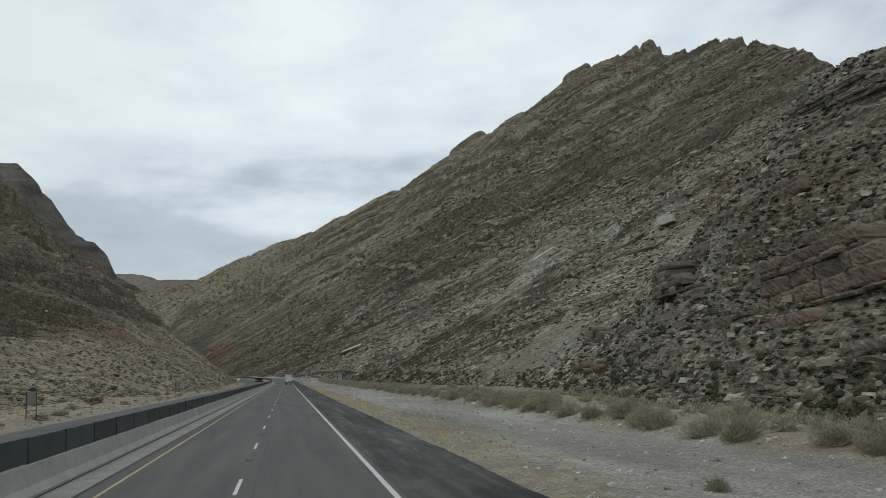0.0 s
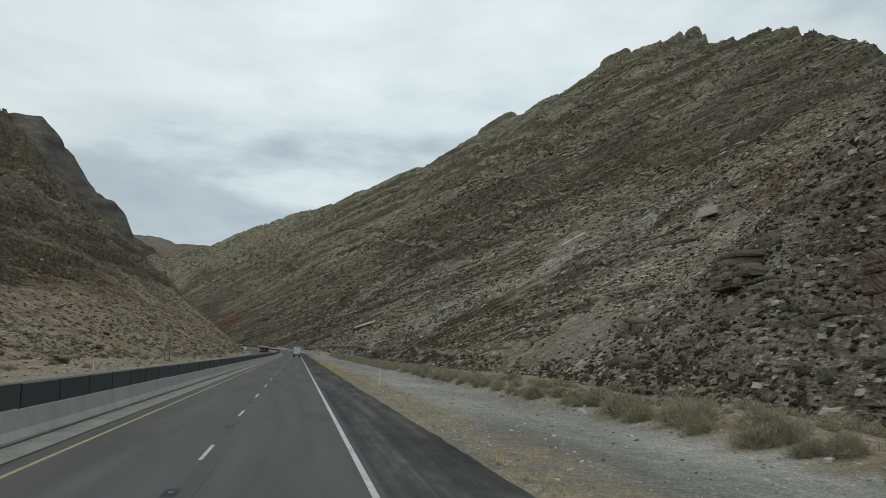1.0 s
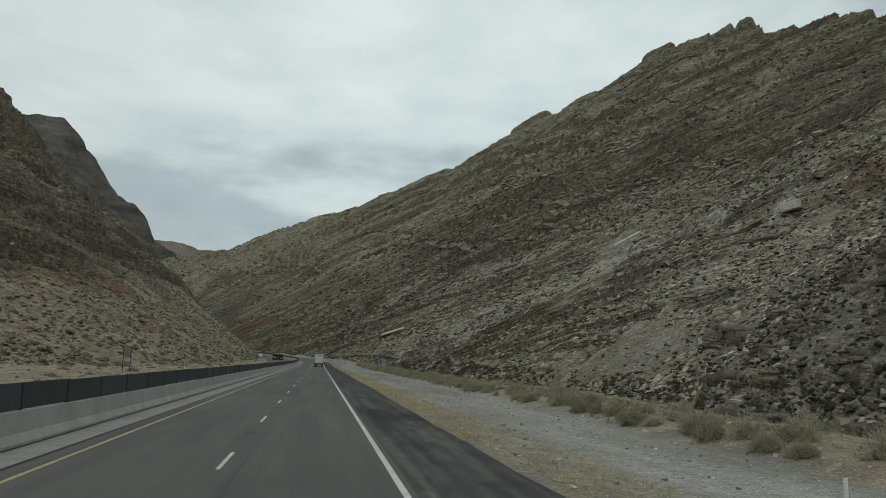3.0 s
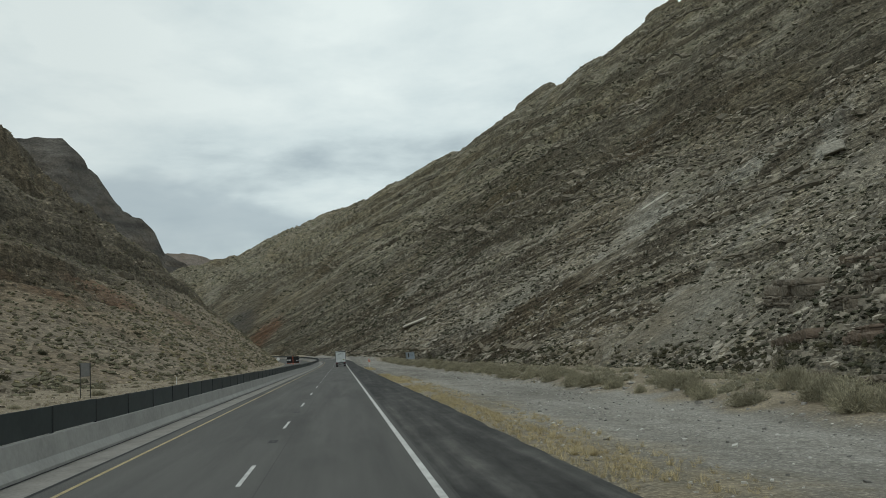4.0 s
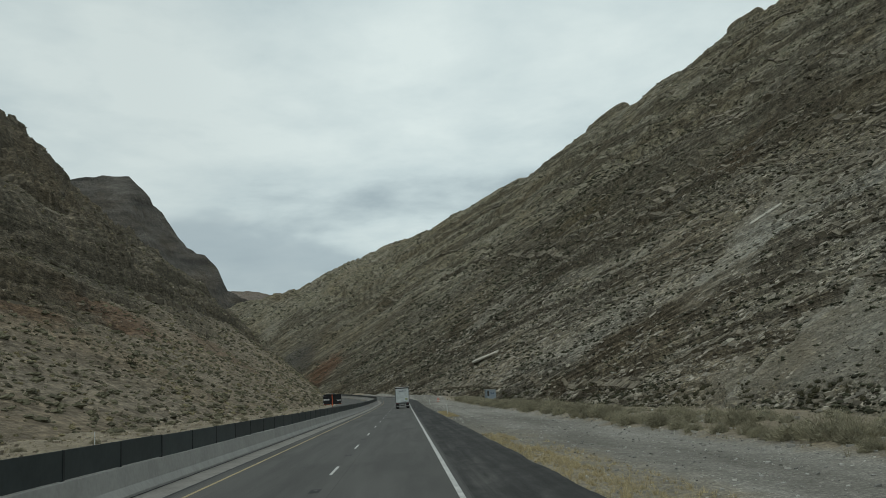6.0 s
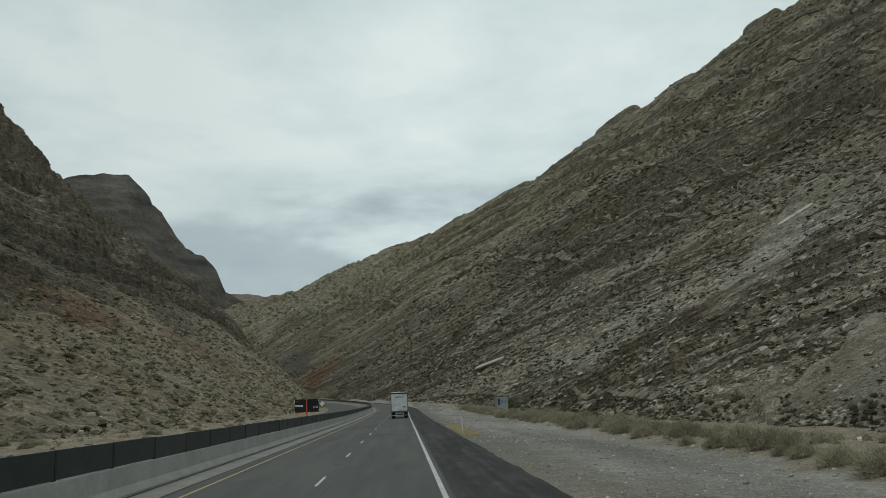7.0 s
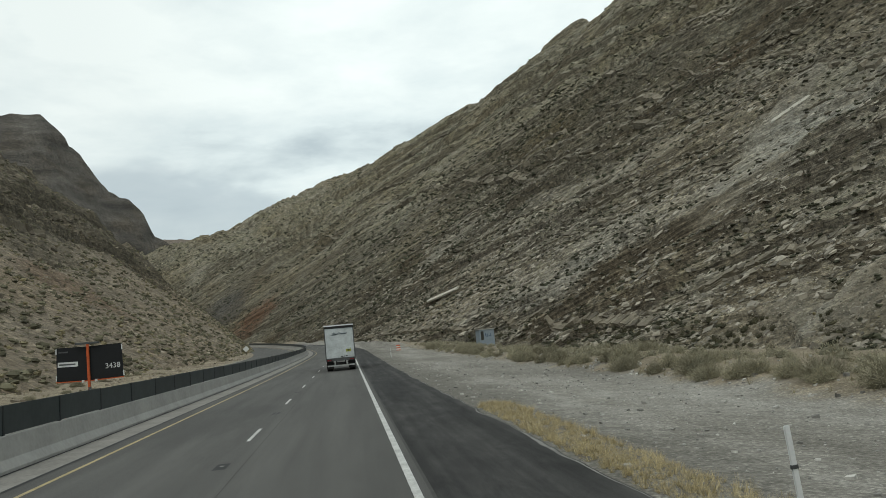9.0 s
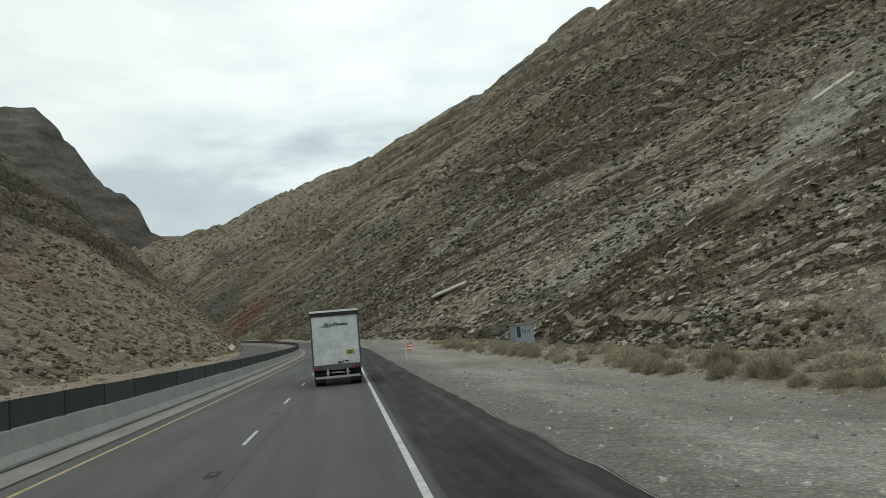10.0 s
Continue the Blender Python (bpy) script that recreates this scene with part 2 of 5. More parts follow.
BED = (-0.56, -0.163, 1.0)
LEFT_BED = (-0.2, 0.14, 1.0)
SPUR_BED = (-0.14, -0.04, 1.0)
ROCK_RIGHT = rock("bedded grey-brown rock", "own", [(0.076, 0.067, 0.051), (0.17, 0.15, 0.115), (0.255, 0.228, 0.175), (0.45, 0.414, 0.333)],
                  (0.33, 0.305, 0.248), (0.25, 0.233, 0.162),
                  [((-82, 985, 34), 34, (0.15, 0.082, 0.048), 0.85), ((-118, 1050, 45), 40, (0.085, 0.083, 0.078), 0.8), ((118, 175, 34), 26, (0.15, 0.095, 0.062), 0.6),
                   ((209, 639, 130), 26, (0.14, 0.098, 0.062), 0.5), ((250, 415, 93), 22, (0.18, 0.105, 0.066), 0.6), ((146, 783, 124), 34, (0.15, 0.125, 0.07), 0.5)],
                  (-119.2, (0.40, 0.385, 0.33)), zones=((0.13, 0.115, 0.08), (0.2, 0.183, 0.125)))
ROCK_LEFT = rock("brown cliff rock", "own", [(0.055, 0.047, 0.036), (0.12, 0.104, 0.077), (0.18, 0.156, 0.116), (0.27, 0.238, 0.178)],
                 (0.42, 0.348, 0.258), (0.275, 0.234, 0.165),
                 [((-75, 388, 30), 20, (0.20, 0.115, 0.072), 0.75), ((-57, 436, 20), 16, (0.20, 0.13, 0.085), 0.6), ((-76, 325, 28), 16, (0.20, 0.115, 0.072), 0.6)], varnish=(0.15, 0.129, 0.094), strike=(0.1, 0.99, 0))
# haze is painted into the far rock tones, greyer than the near rock
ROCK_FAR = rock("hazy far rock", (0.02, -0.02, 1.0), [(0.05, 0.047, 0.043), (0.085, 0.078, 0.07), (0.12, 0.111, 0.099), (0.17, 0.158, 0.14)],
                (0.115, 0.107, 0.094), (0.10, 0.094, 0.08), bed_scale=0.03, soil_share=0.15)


# paler still: more haze put into the distant ridge's colour
ROCK_DISTANT = rock("distant rock paled for haze", (0.02, -0.02, 1.0), [(0.16, 0.136, 0.118), (0.2, 0.172, 0.15), (0.23, 0.198, 0.174), (0.26, 0.226, 0.2)],
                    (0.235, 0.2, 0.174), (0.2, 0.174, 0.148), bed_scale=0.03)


def soil_material():
    """Grey gravel beside the road, tan soil under the brush and below the hill."""
    m, n, l, b = material("gravel and desert soil", 0.97)
    big = tex(m, 0.09, 5, 0.6, (1.6, 0.35, 1))
    col = ramp_node(m, big, [(0.34, (0.155, 0.145, 0.126)), (0.5, (0.235, 0.223, 0.198)), (0.66, (0.325, 0.312, 0.284))])
    c, p = n.new("ShaderNodeTexCoord"), n.new("ShaderNodeSeparateXYZ")
    l.new(c.outputs["Object"], p.inputs[0])
    edge = math_node(m, "ADD", p.outputs["X"], math_node(m, "MULTIPLY", math_node(m, "SUBTRACT", tex(m, 0.2, 5, 0.65), 0.5), 7.0))
    tan = ramp_node(m, tex(m, 0.3, 5, 0.65), [(0.35, (0.175, 0.145, 0.105)), (0.65, (0.29, 0.247, 0.18))])
    col = mix(m, window(m, edge, 13.8, 15.6), col, tan)
    col = mix(m, math_node(m, "SUBTRACT", 1.0, window(m, edge, -24.0, -20.0)), col, tan)
    verge = math_node(m, "MULTIPLY", window(m, edge, 4.0, 4.6), math_node(m, "SUBTRACT", 1.0, window(m, edge, 6.0, 9.0)))
    straw = ramp_node(m, tex(m, 0.5, 6, 0.7, (1.4, 0.6, 1)), [(0.38, (0.15, 0.135, 0.105)), (0.6, (0.27, 0.222, 0.14))])
    past = window(m, p.outputs["Y"], 190.0, 240.0)
    col = mix(m, math_node(m, "MULTIPLY", verge, 0.65), col, mix(m, past, straw, (0.135, 0.127, 0.11)))
    fine_ = ramp_node(m, tex(m, 9.0, 6, 0.75), [(0.36, (0.35, 0.35, 0.35)), (0.5, (0.95, 0.95, 0.95)), (0.64, (1.8, 1.79, 1.76))])
    col = mix(m, 0.5, col, fine_, "MULTIPLY")
    col = mix(m, 0.4, col, ramp_node(m, pebbles(m, 19.0), [(0.0, (0.45, 0.44, 0.43)), (0.55, (0.9, 0.9, 0.89)), (0.8, (1.1, 1.1, 1.09)), (1.0, (2.2, 2.2, 2.15))]), "MULTIPLY")
    col = mix(m, 0.6, col, ramp_node(m, tex(m, 1.6, 5, 0.7), [(0.35, (0.7, 0.69, 0.67)), (0.65, (1.22, 1.22, 1.21))]), "MULTIPLY")
    l.new(col, b.inputs["Base Color"])
    bump(m, b, tex(m, 9.0, 6, 0.7), 0.7, 0.05)
    return m


def asphalt_material(name, dark, light, patch, streak, tar=None):
    m, n, l, b = material(name, 0.88)
    f = tex(m, 0.5, 5, 0.6, (2.2, 0.10, 1))
    col = ramp_node(m, f, [(0.3, dark), (0.7, light)])
    col = mix(m, math_node(m, "MULTIPLY", window(m, tex(m, 0.16, 5, 0.6, (1.5, 0.3, 1)), 0.52, 0.64), patch), col, streak)
    if tar:
        c, p = n.new("ShaderNodeTexCoord"), n.new("ShaderNodeSeparateXYZ")
        l.new(c.outputs["Object"], p.inputs[0])
        along = math_node(m, "ADD", p.outputs["Y"], math_node(m, "MULTIPLY", tex(m, 0.3, 5, 0.65, (1.5, 0.4, 1)), 140.0))
        col = mix(m, math_node(m, "MULTIPLY", window(m, along, 150.0, 300.0), 0.6), col, tar)
        col = mix(m, 0.85, col, ramp_node(m, tex(m, 1.1, 6, 0.7, (1.3, 0.35, 1), distortion=0.5), [(0.36, (0.6, 0.6, 0.6)), (0.5, (1, 1, 1)), (0.64, (1.5, 1.49, 1.46))]), "MULTIPLY")
        col = mix(m, 0.8, col, ramp_node(m, tex(m, 1.0, 5, 0.6, (2.4, 0.05, 1)), [(0.36, (0.6, 0.6, 0.6)), (0.5, (1, 1, 1)), (0.66, (1.7, 1.69, 1.65))]), "MULTIPLY")
    col = mix(m, 0.6, col, ramp_node(m, tex(m, 38, 3, 0.7), [(0.3, (0.6, 0.6, 0.6)), (0.7, (1.4, 1.4, 1.4))]), "MULTIPLY")
    l.new(col, b.inputs["Base Color"])
    bump(m, b, tex(m, 45, 2), 0.5, 0.01)
    return m


SOIL = soil_material()
ASPHALT = asphalt_material("worn grey asphalt", (0.072, 0.070, 0.066), (0.112, 0.109, 0.102), 0.45, (0.055, 0.054, 0.051))
SHOULDER = asphalt_material("dark shoulder asphalt", (0.034, 0.033, 0.031), (0.075, 0.073, 0.068), 0.95, (0.018, 0.018, 0.018), (0.022, 0.022, 0.022))
GUTTER = plain("dusty concrete", (0.255, 0.243, 0.222), 0.9, vary=0.35, scale=0.8, relief=0.01)
CONCRETE = plain("cast concrete", (0.36, 0.355, 0.335), 0.85, vary=0.22, scale=0.7, relief=0.01)
WHITE_LINE = plain("worn white road paint", (0.52, 0.52, 0.50), 0.7, vary=0.45, scale=2.5)
YELLOW_LINE = plain("worn yellow road paint", (0.40, 0.325, 0.17), 0.7, vary=0.5, scale=2.5)
OLD_LINE = plain("nearly worn-off white paint", (0.215, 0.21, 0.197), 0.85, vary=0.6, scale=2.0)
FAINT = plain("faint pavement seam", (0.055, 0.054, 0.05), 0.8, vary=0.4)
SEAL = plain("black crack seal", (0.02, 0.02, 0.02), 0.7)
SCREEN = plain("dark grey-green glare screen", (0.055, 0.066, 0.068), 0.55, vary=0.3, scale=0.6, random_tint=0.18)
# solid bush cores, toned darker than the twigs around them
HEART = plain("darker inner bush core", (0.18, 0.169, 0.12), 0.97, vary=0.4, scale=2.5, relief=0.12)
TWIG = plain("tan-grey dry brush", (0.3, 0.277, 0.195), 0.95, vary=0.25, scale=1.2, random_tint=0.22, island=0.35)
OLIVE = plain("dark olive desert shrub", (0.062, 0.063, 0.041), 0.95, vary=0.35, scale=0.5, island=0.45)
SAGE = plain("grey-olive low scrub", (0.098, 0.092, 0.062), 0.95, vary=0.35, scale=0.5, island=0.45)
SCRUB = plain("tan-olive hillside scrub", (0.142, 0.133, 0.088), 0.95, vary=0.35, scale=0.5, island=0.5)
TUFT = plain("tan dry bunch grass", (0.24, 0.21, 0.125), 0.95, vary=0.3, scale=0.4, island=0.35)
GRASS = plain("yellow dry roadside grass", (0.47, 0.39, 0.225), 0.95, vary=0.3, scale=0.9, island=0.4)
STONE = plain("weathered rock block", (0.29, 0.265, 0.216), 0.95, vary=0.4, scale=0.35, relief=0.1, island=0.6)
STONE_LEFT = plain("brown rock block", (0.31, 0.268, 0.208), 0.95, vary=0.4, scale=0.35, relief=0.1, island=0.5)
LEDGE = plain("ledge rock", (0.19, 0.168, 0.128), 0.95, vary=0.5, scale=0.5, relief=0.25, island=0.42)
LEDGE_SPUR = plain("red-brown ledge rock", (0.165, 0.135, 0.102), 0.95, vary=0.5, scale=0.5, relief=0.25, island=0.4)
LEDGE_LEFT = plain("dark ledge rock", (0.15, 0.13, 0.098), 0.95, vary=0.5, scale=0.5, relief=0.25, island=0.42)
PALE_ROCK = plain("pale fresh-broken rock", (0.5, 0.475, 0.41), 0.95, vary=0.3, scale=0.5, relief=0.2)
RED_WALL = plain("red-brown cliff rock", (0.175, 0.138, 0.108), 0.95, vary=0.5, scale=0.4, relief=0.3, random_tint=0.3)
GREY_WALL = plain("grey-brown cliff rock", (0.195, 0.17, 0.135), 0.95, vary=0.5, scale=0.4, relief=0.3, random_tint=0.35)
THICKET_MAT = plain("dark olive thicket", (0.075, 0.070, 0.042), 0.95, vary=0.35, scale=0.5, island=0.4)
PEBBLE = plain("pale roadside stones", (0.38, 0.368, 0.34), 0.95, vary=0.3, scale=3.0, island=0.55)
TRUCK_WHITE = plain("dirty white truck paint", (0.52, 0.56, 0.56), 0.5, vary=0.34, scale=1.3)
TRUCK_GREY = plain("dull grey metal frame", (0.10, 0.105, 0.105), 0.5, 0.4, vary=0.3, scale=2.0)
TRUCK_DARK = plain("dark road-grimed steel", (0.03, 0.03, 0.03), 0.7, vary=0.4)
ROOF_EDGE = plain("pale roof edge", (0.72, 0.73, 0.73), 0.5, vary=0.2)
BUMPER = plain("scuffed pale bumper steel", (0.33, 0.34, 0.33), 0.5, vary=0.3)
RED_LAMP = plain("red lamp lens", (0.32, 0.03, 0.035), 0.25, vary=0.1)
RUBBER = plain("black tyre rubber", (0.02, 0.02, 0.02), 0.85, vary=0.3)
INK = plain("dark teal lettering paint", (0.02, 0.045, 0.055), 0.5)
STICKER = plain("yellow-green sticker", (0.30, 0.33, 0.05), 0.5)
BOARD = plain("matt black board", (0.012, 0.013, 0.014), 0.6)
SIGN_ORANGE = plain("safety orange paint", (0.50, 0.10, 0.03), 0.5, vary=0.2)
SIGN_WHITE = plain("white sheet metal", (0.62, 0.63, 0.62), 0.5, vary=0.15)
ALU = plain("dull aluminium sign back", (0.17, 0.17, 0.165), 0.5, 0.3, vary=0.2)
POST_STEEL = plain("dark steel post", (0.06, 0.058, 0.05), 0.6, 0.4)
HUT_BLUE = plain("pale blue-grey painted wall", (0.24, 0.285, 0.325), 0.8, vary=0.2)
HUT_ROOF = plain("pale flat roof slab", (0.34, 0.34, 0.31), 0.8, vary=0.2)
GRAFFITI = plain("blue spray paint", (0.03, 0.07, 0.14), 0.6)
SCREEN_EDGE = plain("dark screen edge", (0.03, 0.034, 0.036), 0.6)


# ---- land forms: plain numpy noise and lofted slopes ----
def lattice(ix, iy, seed):
    """Repeatable random numbers 0..1 on a whole-number lattice."""
    n = (ix.astype(np.int64) * 374761393 + iy.astype(np.int64) * 668265263 + seed * 1274126177) & 0xFFFFFFFF
    n = ((n ^ (n >> 13)) * 1274126177) & 0xFFFFFFFF
    return ((n ^ (n >> 16)) & 0xFFFF) / 65535.0


def smooth(a):
    return a * a * (3 - 2 * a)


def ramp(lo, hi, v):
    return smooth(np.clip((v - lo) / (hi - lo), 0, 1))


def noise2(x, y, seed=0):
    """Value noise, -1..1."""
    ix, iy = np.floor(x), np.floor(y)
    u, v = smooth(x - ix), smooth(y - iy)
    a, b = lattice(ix, iy, seed), lattice(ix + 1, iy, seed)
    c, d = lattice(ix, iy + 1, seed), lattice(ix + 1, iy + 1, seed)
    return ((a + (b - a) * u) * (1 - v) + (c + (d - c) * u) * v) * 2 - 1


def fbm(x, y, size, octaves=4, seed=0, gain=0.5):
    total, amp = 0.0, 1.0
    for k in range(octaves):
        total = total + amp * noise2(x / size * 2 ** k + 17.3 * k, y / size * 2 ** k - 9.1 * k, seed + k)
        amp *= gain
    return total


def ridged(x, y, size, octaves=3, seed=0):
    total, amp = 0.0, 1.0
    for k in range(octaves):
        total = total + amp * (1 - 2 * np.abs(noise2(x / size * 2 ** k, y / size * 2 ** k, seed + k)))
        amp *= 0.5
    return total


def terrace(b, thick, sharp=0.8, seed=5):
    """What a bed of that thickness adds to a slope, flat tread and steep riser; and where the riser stands."""
    n = np.floor(b / thick)
    f = b / thick - n
    hard = np.clip(lattice(n, n * 0 + 3, seed) * 1.5 - 0.25, 0, 1)
    step = smooth(np.clip((f - sharp) / (1 - sharp), 0, 1))
    return (step - f) * thick * hard, np.clip((f - sharp) / (1 - sharp) * 4, 0, 1) * hard


def cells(p, q, seed):
    """Broken blocks: each point's block number 0..1 and its distance from the block's edge."""
    ip, iq = np.floor(p), np.floor(q)
    first, second, own = np.full(p.shape, 9.0), np.full(p.shape, 9.0), np.zeros(p.shape)
    for i in (-1, 0, 1):
        for j in (-1, 0, 1):
            cp, cq = ip + i, iq + j
            d = np.hypot(cp + lattice(cp, cq, seed) - p, cq + lattice(cp, cq, seed + 1) - q)
            near = d < first
            second = np.where(near, first, np.minimum(second, d))
            own = np.where(near, lattice(cp, cq, seed + 2), own)
            first = np.where(near, d, first)
    return own, second - first


def foot_line(points, soft):
    """A plan curve through the corner points, resampled to 1 m, rounded, with its outward normal."""
    p = np.array(points, float)
    run = np.concatenate([[0], np.cumsum(np.hypot(*np.diff(p, axis=0).T))])
    s = np.arange(0, run[-1], 1.0)
    q = np.stack([np.interp(s, run, p[:, 0]), np.interp(s, run, p[:, 1])], 1)

    def rounded(q, soft):
        w = np.exp(-0.5 * (np.arange(-3 * soft, 3 * soft + 1) / soft) ** 2)
        pad = np.concatenate([q[:1] + (q[:1] - q[1:2]) * np.arange(3 * soft, 0, -1)[:, None], q,
                              q[-1:] + (q[-1:] - q[-2:-1]) * np.arange(1, 3 * soft + 1)[:, None]])
        return np.stack([np.convolve(pad[:, i], w / w.sum(), "valid") for i in (0, 1)], 1)
    curve, broad = rounded(q, soft // 4), rounded(q, soft)
    t = np.gradient(broad, axis=0)
    t /= np.hypot(*t.T)[:, None]
    return s, curve, np.stack([t[:, 1], -t[:, 0]], 1)


RIGHT_FOOT = [(86, -90), (84, 40), (84, 100), (86, 157), (92, 215), (110, 310), (118, 380), (106, 440), (80, 528), (58, 585),
              (33, 655), (6, 725), (-26, 800), (-64, 890), (-115, 990), (-225, 1095), (-390, 1180), (-600, 1230)]
LEFT_FOOT = [(-52, -90), (-46, 100), (-37, 215), (-32, 290), (-28, 400), (-27, 460), (-31, 540), (-37, 590), (-44, 660),
             (-62, 760), (-95, 860), (-150, 980), (-210, 1100)]


def right_height(s, d, x, y, fy):
    """Height of the right-hand mountain: d metres in from its foot, at the foot's y."""
    near = np.interp(fy, [-90, 60, 155, 205, 245, 300, 345, 400, 450, 530, 650, 720, 800, 1000],
                     [0.8, 0.95, 1.05, 1.25, 1.22, 0.80, 0.62, 0.60, 0.70, 0.76, 0.78, 0.80, 0.95, 0.95])
    far = np.interp(fy, [-90, 100, 240, 300, 345, 420, 500, 800, 930, 995, 1050, 1100, 1200],
                    [0.8, 0.62, 0.80, 0.70, 0.70, 0.78, 0.845, 0.85, 0.84, 0.80, 0.74, 0.85, 0.85])
    z = d * (near + (far - near) * ramp(25, 260, d))
    crest = np.interp(fy, CREST_Y, CREST_Z)
    over = z - crest
    return np.where(over > 0, crest - 0.9 * over, z) - 2.5 + 4.5 * ramp(440, 620, fy)


CREST_Y = [-90, 150, 225, 262, 300, 345, 404, 424, 450, 486, 510, 551, 593, 640, 652, 662, 674, 690, 706, 772, 794,
           798, 807, 870, 914, 929, 944, 990, 996, 1000, 1025, 1064, 1082, 1100, 1150, 1230]
CREST_Z = [60, 83, 92, 106, 132, 155, 178, 199, 222, 245, 272, 297, 304, 330, 347, 351, 342, 362, 357, 373, 366,
           328, 318, 326, 340, 321, 272, 258, 257, 244, 238, 216, 182, 158, 130, 100]


def left_height(s, d, x, y, fy):
    low = np.interp(fy, [-90, 215, 290, 330, 400, 450, 515, 568, 640, 1000], [0.25, 0.30, 0.48, 0.62, 0.64, 0.70, 0.76, 0.88, 1.0, 1.1])
    high = np.interp(fy, [-90, 215, 290, 400, 450, 515, 568, 640, 1000], [0.45, 0.5, 0.55, 0.70, 0.74, 0.95, 0.88, 0.94, 1.0])
    z = low * d + (high - low) * np.maximum(0, d - 30) * ramp(10, 60, d)
    z = z + 13 * ramp(120, 160, d) * ramp(440, 510, fy) * (1 - ramp(565, 620, fy))
    crest = np.interp(fy, LEFT_CREST_Y, LEFT_CREST_Z)
    over = z - crest
    return np.where(over > 0, crest - 0.7 * over, z) + 2.0 * ramp(400, 560, fy)


LEFT_CREST_Y = [-90, 100, 250, 350, 420, 500, 568, 600, 630, 680, 720, 780, 850, 1000]
LEFT_CREST_Z = [60, 75, 104, 128, 147, 150, 154, 135, 104, 74, 60, 48, 42, 40]


# ---- building helpers ----


def part(name, bm, mat, parent=None, label=""):
    me = bpy.data.meshes.new(name)
    bm.to_mesh(me)
    bm.free()
    me.materials.append(mat)
    ob = new(name, me)
    ob.parent = parent
    if label:
        ob["label"] = label
    return ob


def from_arrays(name, verts, faces, mat, shade=True, masks=None, second=None):
    """One mesh from numpy arrays of corners and triangles or quads."""
    me = bpy.data.meshes.new(name)
    k = faces.shape[1]
    me.vertices.add(len(verts)); me.loops.add(faces.size); me.polygons.add(len(faces))
    me.vertices.foreach_set("co", verts.astype(np.float32).ravel())
    me.loops.foreach_set("vertex_index", faces.astype(np.int32).ravel())
    me.polygons.foreach_set("loop_start", np.arange(0, faces.size, k, dtype=np.int32))
    me.polygons.foreach_set("use_smooth", np.full(len(faces), shade))
    me.update(calc_edges=True)
    for key, value in (masks or {}).items():
        me.attributes.new(key, "FLOAT", "POINT").data.foreach_set("value", value.astype(np.float32).ravel())
    me.materials.append(mat)
    if second:
        me.materials.append(second[0])
        me.polygons.foreach_set("material_index", second[1].astype(np.int32))
    return new(name, me)


def grid_faces(n, m):
    i = (np.arange(n - 1)[:, None] * m + np.arange(m - 1)[None]).ravel()
    return np.stack([i, i + m, i + m + 1, i + 1], 1)


def box(bm, x0, x1, y0, y1, z0, z1, bevel=0.0):
    r = bmesh.ops.create_cube(bm, size=1)
    for v in r["verts"]:
        v.co = Vector(((x0 + x1) / 2 + v.co.x * (x1 - x0), (y0 + y1) / 2 + v.co.y * (y1 - y0), (z0 + z1) / 2 + v.co.z * (z1 - z0)))
    if bevel:
        edges = {e for v in r["verts"] for e in v.link_edges}
        bmesh.ops.bevel(bm, geom=list(edges), offset=bevel, segments=2, affect="EDGES")
    return bm


def boxes(*sizes, bevel=0.0):
    bm = bmesh.new()
    for s in sizes:
        box(bm, *s, bevel=bevel)
    return bm


def rod(bm, a, b, r, sides=10, r2=None):
    a, b = Vector(a), Vector(b)
    m = Matrix.Translation((a + b) / 2) @ (b - a).to_track_quat("Z", "Y").to_matrix().to_4x4()
    bmesh.ops.create_cone(bm, cap_ends=True, segments=sides, radius1=r, radius2=r if r2 is None else r2, depth=(b - a).length, matrix=m)
    return bm


def thing(name, x, y, z, turn=0.0):
    ob = new(name)
    ob.matrix_world = pose(x, y, z, 0, 0, turn)
    return ob


# ---- the road's line: straight, then a long left-hand bend that climbs a little ----


def bend(y):
    return -np.maximum(0.0, np.asarray(y, float) - 405) ** 2 / 1400


def grade(y):
    return 0.000045 * np.maximum(0.0, np.asarray(y, float) - 300) ** 2


def floor_height(x, y):
    """The valley floor: road bed, gravel pull-out, brushy berm, wash; the other carriageway on the left."""
    u = x - bend(y)
    base = np.interp(u, [-400, -40, -27, -22, -8.2, -7.2, 4.6, 5.2, 9, 14, 16, 19, 24, 34, 60, 400],
                     [0.5, 0.5, 0.3, -0.05, -0.05, -0.12, -0.12, -0.06, -0.30, -0.52, -0.15, 0.0, -0.9, -3.4, -9.0, -9.0])
    rough = fbm(x, y, 9.0, 3, 31) * 0.05 * ramp(5, 9, u) + fbm(x, y, 7.0, 4, 33) * 0.3 * ramp(14, 19, u)
    rough = rough + fbm(x, y, 6.0, 4, 35) * 0.3 * ramp(-23, -27, u)
    return base + rough + grade(np.minimum(y, 900))


def wide(lo, hi, step, out, growth=1.25):
    """Even steps from lo to hi, then growing ones out to +-out."""
    inner = list(np.arange(lo, hi + 0.01, step))
    a, k = hi, step
    while a < out:
        k *= growth
        a += k
        inner.append(a)
    a, k = lo, step
    while a > -out:
        k *= growth
        a -= k
        inner.insert(0, a)
    return np.array(inner)


